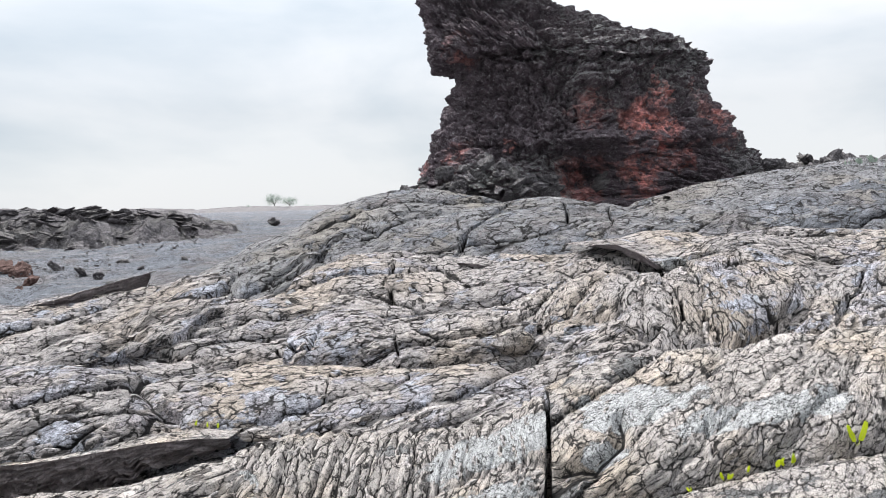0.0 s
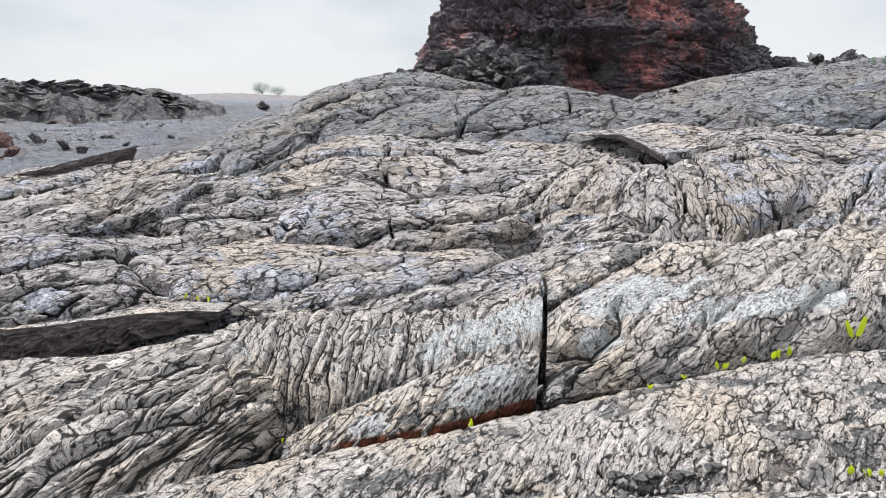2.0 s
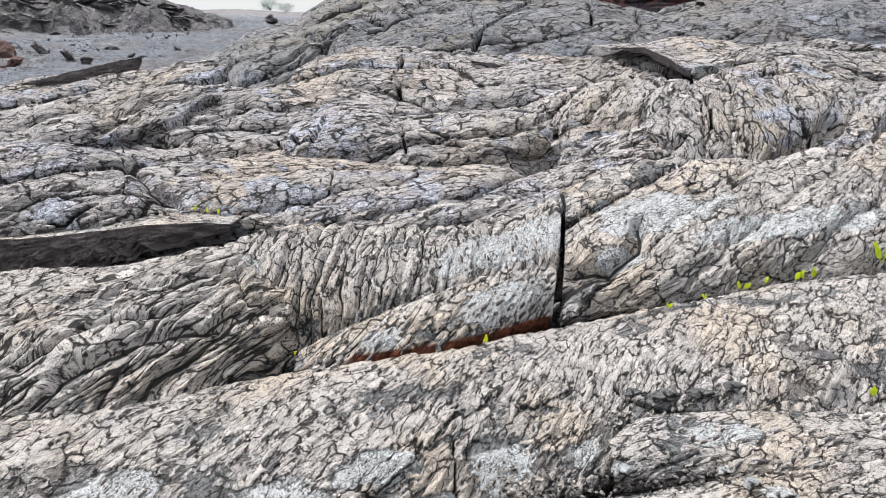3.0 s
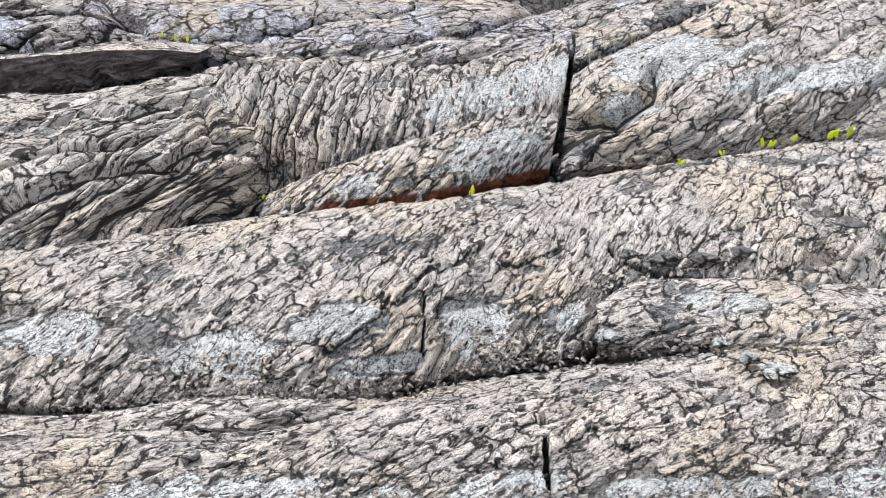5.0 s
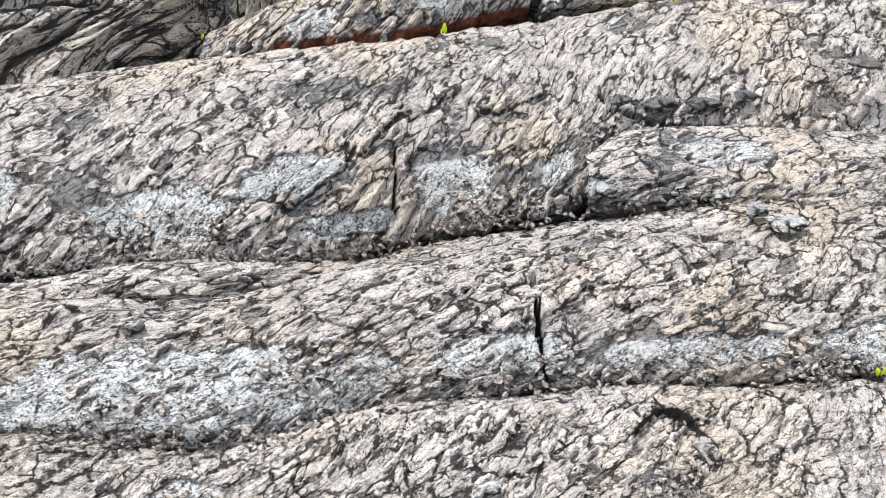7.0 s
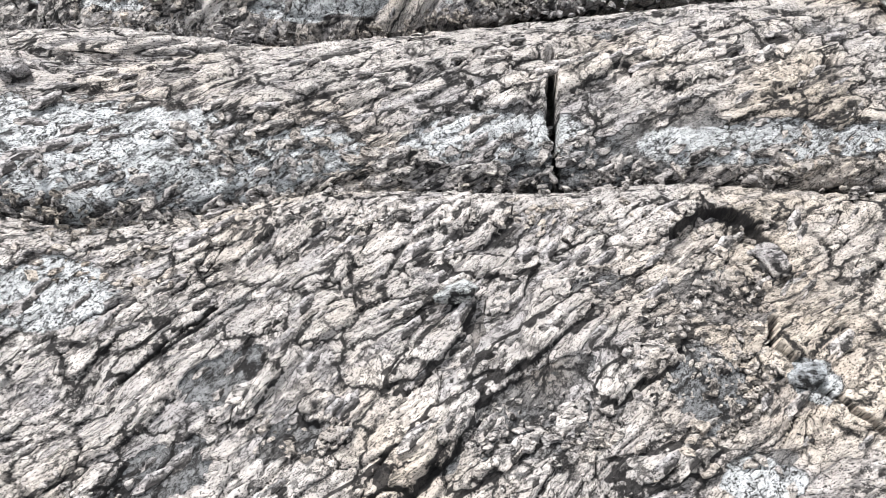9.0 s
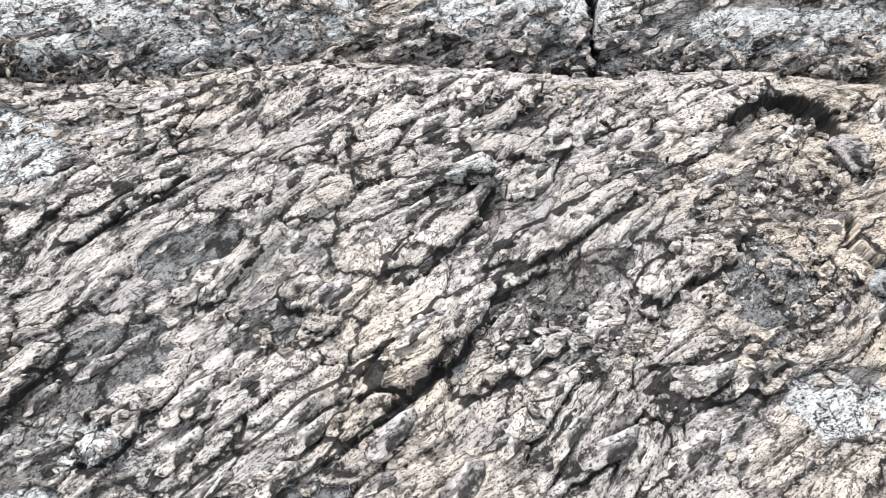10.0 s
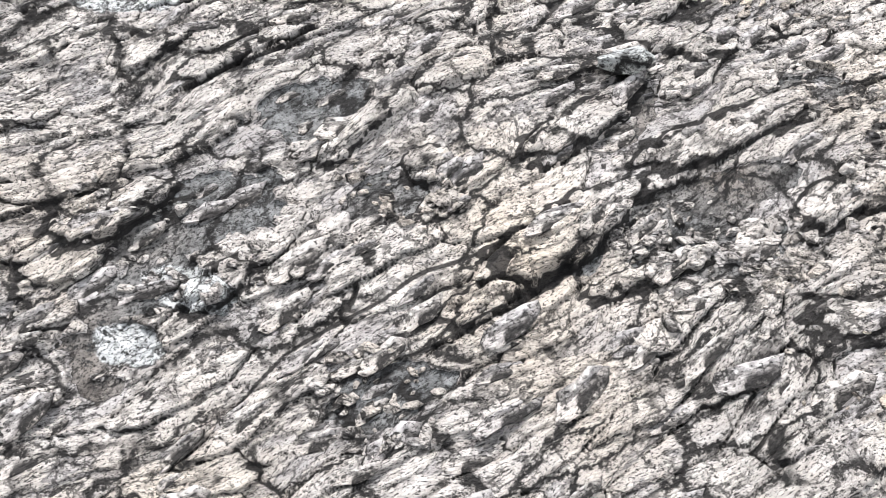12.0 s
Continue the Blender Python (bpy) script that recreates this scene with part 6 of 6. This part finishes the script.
# ---------------------------------------------------------------- far trees
def tree(x, y, z, height, spread_, seed, label):
    rng = np.random.RandomState(seed)
    ob = tagged(new("tree"), label, "tree", "trees on the horizon")
    ob.matrix_basis = pose(x, y, z)
    bm = bmesh.new()

    def limb(a, b, r0, r1):
        d = (b - a).normalized()
        e = d.orthogonal().normalized()
        f = d.cross(e)
        ra = [bm.verts.new(a + (e * math.cos(t) + f * math.sin(t)) * r0) for t in (0, 1.26, 2.51, 3.77, 5.03)]
        rb = [bm.verts.new(b + (e * math.cos(t) + f * math.sin(t)) * r1) for t in (0, 1.26, 2.51, 3.77, 5.03)]
        for i in range(5):
            bm.faces.new((ra[i], ra[(i + 1) % 5], rb[(i + 1) % 5], rb[i]))
    tips = []
    fork = Vector((rng.uniform(-0.1, 0.1), 0, height * 0.35))
    limb(Vector((0, 0, -0.3)), fork, height * 0.035, height * 0.024)
    for i in range(7):
        t = fork + Vector((rng.uniform(-1, 1) * spread_ * 0.45, rng.uniform(-1, 1) * spread_ * 0.35, height * rng.uniform(0.25, 0.6)))
        mid = fork * 0.5 + t * 0.5 + Vector((0, 0, height * 0.05))
        limb(fork, mid, height * 0.02, height * 0.012)
        limb(mid, t, height * 0.012, height * 0.005)
        tips += [t, mid * 0.4 + t * 0.6]
    part("trunk", bm, mat_bark, ob)
    bm = bmesh.new()
    for t in tips:
        for _ in range(110):
            p = t + Vector(rng.normal(size=3)) * spread_ * 0.10
            s = height * rng.uniform(0.02, 0.038)
            e, f = Vector(rng.normal(size=3)).normalized(), Vector(rng.normal(size=3)).normalized()
            g = e.cross(f).normalized() * s * 0.12
            vs = [bm.verts.new(p + w) for w in (e * s, f * s * 0.6, -e * s, -f * s * 0.6)]
            bm.faces.new(vs)
            top = bm.verts.new(p + g)
            for i in range(4):
                bm.faces.new((vs[i], vs[(i + 1) % 4], top))
    part("crown", bm, mat_hazed_leaf, ob)


FAR = 190.0


tree(-0.2270 * FAR, FAR, 1.1, 3.6, 4.6, 21, "spreading grey-green tree standing alone on the lava plain")
tree(-0.2130 * FAR, FAR + 6, 1.0, 3.0, 4.2, 22, "smaller bushy tree on the lava plain")
tree(-0.262 * FAR, FAR, 1.2, 1.2, 1.4, 23, "low shrub on the far lava plain")
tree(-0.190 * FAR, FAR + 10, 1.0, 1.1, 2.2, 31, "low pale shrub on the far lava plain")

# ---------------------------------------------------------------- flakes of crust on the near lobes
rng = np.random.RandomState(77)
FLAKES = []
for k in range(10):
    bm = plate(1.0, rng.uniform(0.26, 0.46), 0.10, 1200 + k)
    me = bpy.data.meshes.new("crust_flake")
    bm.to_mesh(me)
    bm.free()
    me.materials.append(mat_flake)
    FLAKES.append(me)
MID_FLAKES = []
for me in FLAKES:
    copy = me.copy()
    copy.materials[0] = mat_flake_mid
    MID_FLAKES.append(copy)
FAR_FLAKES = []
for me in FLAKES:
    copy = me.copy()
    copy.materials[0] = mat_flake_far
    FAR_FLAKES.append(copy)


def lay_flakes(lobe, count, size, x_range=(-9, 9), y_range=(-9, 9)):
    ob, P, N, angle, _ = lobe
    ok = np.argwhere((P[..., 0] > x_range[0]) & (P[..., 0] < x_range[1]) & (P[..., 1] > y_range[0]) & (P[..., 1] < y_range[1]) & (N[..., 2] > 0.05))
    for i in rng.choice(len(ok), min(count, len(ok)), replace=False):
        r, c = ok[i]
        f = new("crust_flake", (FLAKES if ob.data.materials[0] == mat_near else FAR_FLAKES if ob.data.materials[0] == mat_far else MID_FLAKES)[rng.randint(10)])
        f.parent = ob
        k = rng.uniform(*size)
        f.matrix_basis = lay(P[r, c], N[r, c], angle + rng.normal() * 9, -0.005 * k, (rng.uniform(-6, 6), rng.uniform(-5, 5))) @ Matrix.Diagonal((k, k, k * rng.uniform(0.35, 0.75), 1))


lay_flakes(front_lobe, 300, (0.022, 0.065), (-0.5, 0.95), (1.0, 1.66))
lay_flakes(second_lobe, 280, (0.02, 0.06), (-0.75, 1.3), (1.6, 2.05))
lay_flakes(third_lobe, 280, (0.025, 0.07), (-1.1, 1.5), (2.1, 2.95))
for lobe in LOBES:
    if lobe[0] not in (front_lobe[0], second_lobe[0], third_lobe[0]):
        near = lobe[4] < 0.0065
        lay_flakes(lobe, 110 if near else 45, (0.03, 0.08) if near else (0.05, 0.13), (-2.4, 3.0))

# crumbled crust in the creases between the near lobes
def crumbs(line, count, spread_, size, label, seed, mat=None):
    rng = np.random.RandomState(seed)
    L = np.array(line, float)
    V, F = [], []
    for _ in range(count):
        u = rng.uniform(0, len(L) - 1.001)
        i = int(u)
        p = L[i] * (1 - u + i) + L[i + 1] * (u - i) + rng.normal(size=3) * np.array([0.01, spread_, 0.2 * spread_])
        k = rng.uniform(*size)
        Qm = np.array(Euler((rng.normal() * 0.5, rng.normal() * 0.5, rng.normal() * 0.9)).to_matrix())
        t = np.arange(6) / 6 * 2 * math.pi + rng.uniform(-0.3, 0.3, 6)
        r = rng.uniform(0.6, 1.2, 6)
        low = np.stack([np.cos(t) * r, np.sin(t) * r * 0.5, -0.25 + 0 * t], -1)
        top = np.stack([np.cos(t) * r * 0.75, np.sin(t) * r * 0.36, 0.22 + rng.uniform(-0.15, 0.15, 6)], -1)
        box = (np.concatenate([low, top]) * k) @ Qm.T + p
        b = len(V)
        V += box.tolist()
        F += [tuple(b + i for i in (6, 7, 8, 9, 10, 11))] + [(b + i, b + (i + 1) % 6, b + 6 + (i + 1) % 6, b + 6 + i) for i in range(6)]
    me = bpy.data.meshes.new("crust_rubble")
    me.from_pydata(V, [], F)
    me.materials.append(mat or mat_crumb)
    return tagged(new("crust_rubble", me), label, "rubble", kind="stuff")


def litter(lobe, spots, size, label, seed):
    """Broken bits of crust lying on a lobe, round the spots (x, y, radius along, radius across, count)."""
    rng = np.random.RandomState(seed)
    _, P, N, angle, _ = lobe
    XY = P[..., :2]
    V, F = [], []
    for x, y, rx, ry, count in spots:
        near = np.argwhere(((XY[..., 0] - x) / rx) ** 2 + ((XY[..., 1] - y) / ry) ** 2 < 1)
        for i in rng.choice(len(near), min(count, len(near)), replace=False):
            r, c = near[i]
            k = size[0] + (size[1] - size[0]) * rng.uniform() ** 2
            M = np.array(lay(P[r, c], N[r, c], angle + rng.normal() * 40, 0.12 * k, (rng.normal() * 14, rng.normal() * 14)))
            n = 7
            t = np.arange(n) / n * 2 * math.pi + rng.uniform(-0.3, 0.3, n)
            w = rng.uniform(0.6, 1.2, n)
            flat = rng.uniform(0.16, 0.42)
            low = np.stack([np.cos(t) * w, np.sin(t) * w * 0.55, -flat + 0 * t], -1)
            top = np.stack([np.cos(t) * w * 0.82, np.sin(t) * w * 0.42, flat * rng.uniform(0.5, 1.2, n)], -1)
            box = (np.concatenate([low, top]) * k) @ M[:3, :3].T + M[:3, 3]
            b = len(V)
            V += box.tolist()
            F += [tuple(b + n + i for i in range(n))] + [(b + i, b + (i + 1) % n, b + n + (i + 1) % n, b + n + i) for i in range(n)]
    me = bpy.data.meshes.new("crust_litter")
    me.from_pydata(V, [], F)
    me.materials.append(mat_litter)
    return tagged(new("crust_litter", me), label, "rubble", kind="stuff")


litter(front_lobe, [(0.33, 1.335, 0.10, 0.04, 130), (0.52, 1.42, 0.09, 0.10, 240), (0.57, 1.54, 0.06, 0.05, 110), (0.40, 1.52, 0.06, 0.03, 40), (-0.14, 1.21, 0.10, 0.05, 60), (0.09, 1.145, 0.06, 0.04, 50), (0.05, 1.31, 0.07, 0.03, 40), (0.45, 1.30, 0.2, 0.08, 60), (0.2, 1.63, 0.45, 0.04, 190), (-0.25, 1.50, 0.15, 0.04, 60)], (0.003, 0.013), "small broken crust chips littering a lava lobe", 66)
litter(second_lobe, [(0.0, 1.70, 0.24, 0.05, 170), (0.45, 1.76, 0.3, 0.03, 110), (-0.35, 1.60, 0.2, 0.04, 80), (0.9, 1.78, 0.3, 0.03, 80)], (0.005, 0.019), "broken crust chips lying at the foot of a lobe", 67)
litter(third_lobe, [(-0.3, 2.12, 0.45, 0.05, 150), (0.3, 2.32, 0.25, 0.04, 90), (0.7, 2.50, 0.2, 0.05, 60)], (0.006, 0.020), "broken crust chips lying at the foot of a lobe", 68)
crumbs([(-0.8, 1.52, 0.0), (-0.5, 1.555, 0.012), (-0.25, 1.575, -0.02), (0.0, 1.685, -0.025), (0.35, 1.735, -0.005), (0.7, 1.735, 0.05), (1.03, 1.745, 0.07), (1.4, 1.77, 0.10)], 700, 0.03, (0.003, 0.014), "tan and grey crust crumbs filling a crease", 61)
crumbs([(-0.9, 2.0, -0.01), (-0.64, 2.045, 0.0), (-0.4, 2.06, 0.02), (-0.1, 2.15, -0.02), (0.14, 2.245, 0.01), (0.4, 2.295, 0.045), (0.8, 2.28, 0.13), (1.2, 2.26, 0.17)], 600, 0.03, (0.003, 0.015), "grey crust crumbs filling a crease between lobes", 62)

for k, (x0, x1) in enumerate(((-4.9, -3.0), (-4.4, -2.9))):
    line = [(x, y, float(ground_height(np.array([x]), np.array([y]))[0]) + 0.02) for x, y in ((x0, 6.4 + k), (x0 * 0.5 + x1 * 0.5, 7.2 + k * 0.8), (x1, 8.6 + k))]
    crumbs(line, 110, 0.4, (0.008, 0.03), "scattered dark clinker pebbles on the grey channel floor", 64 + k, mat_clinker)
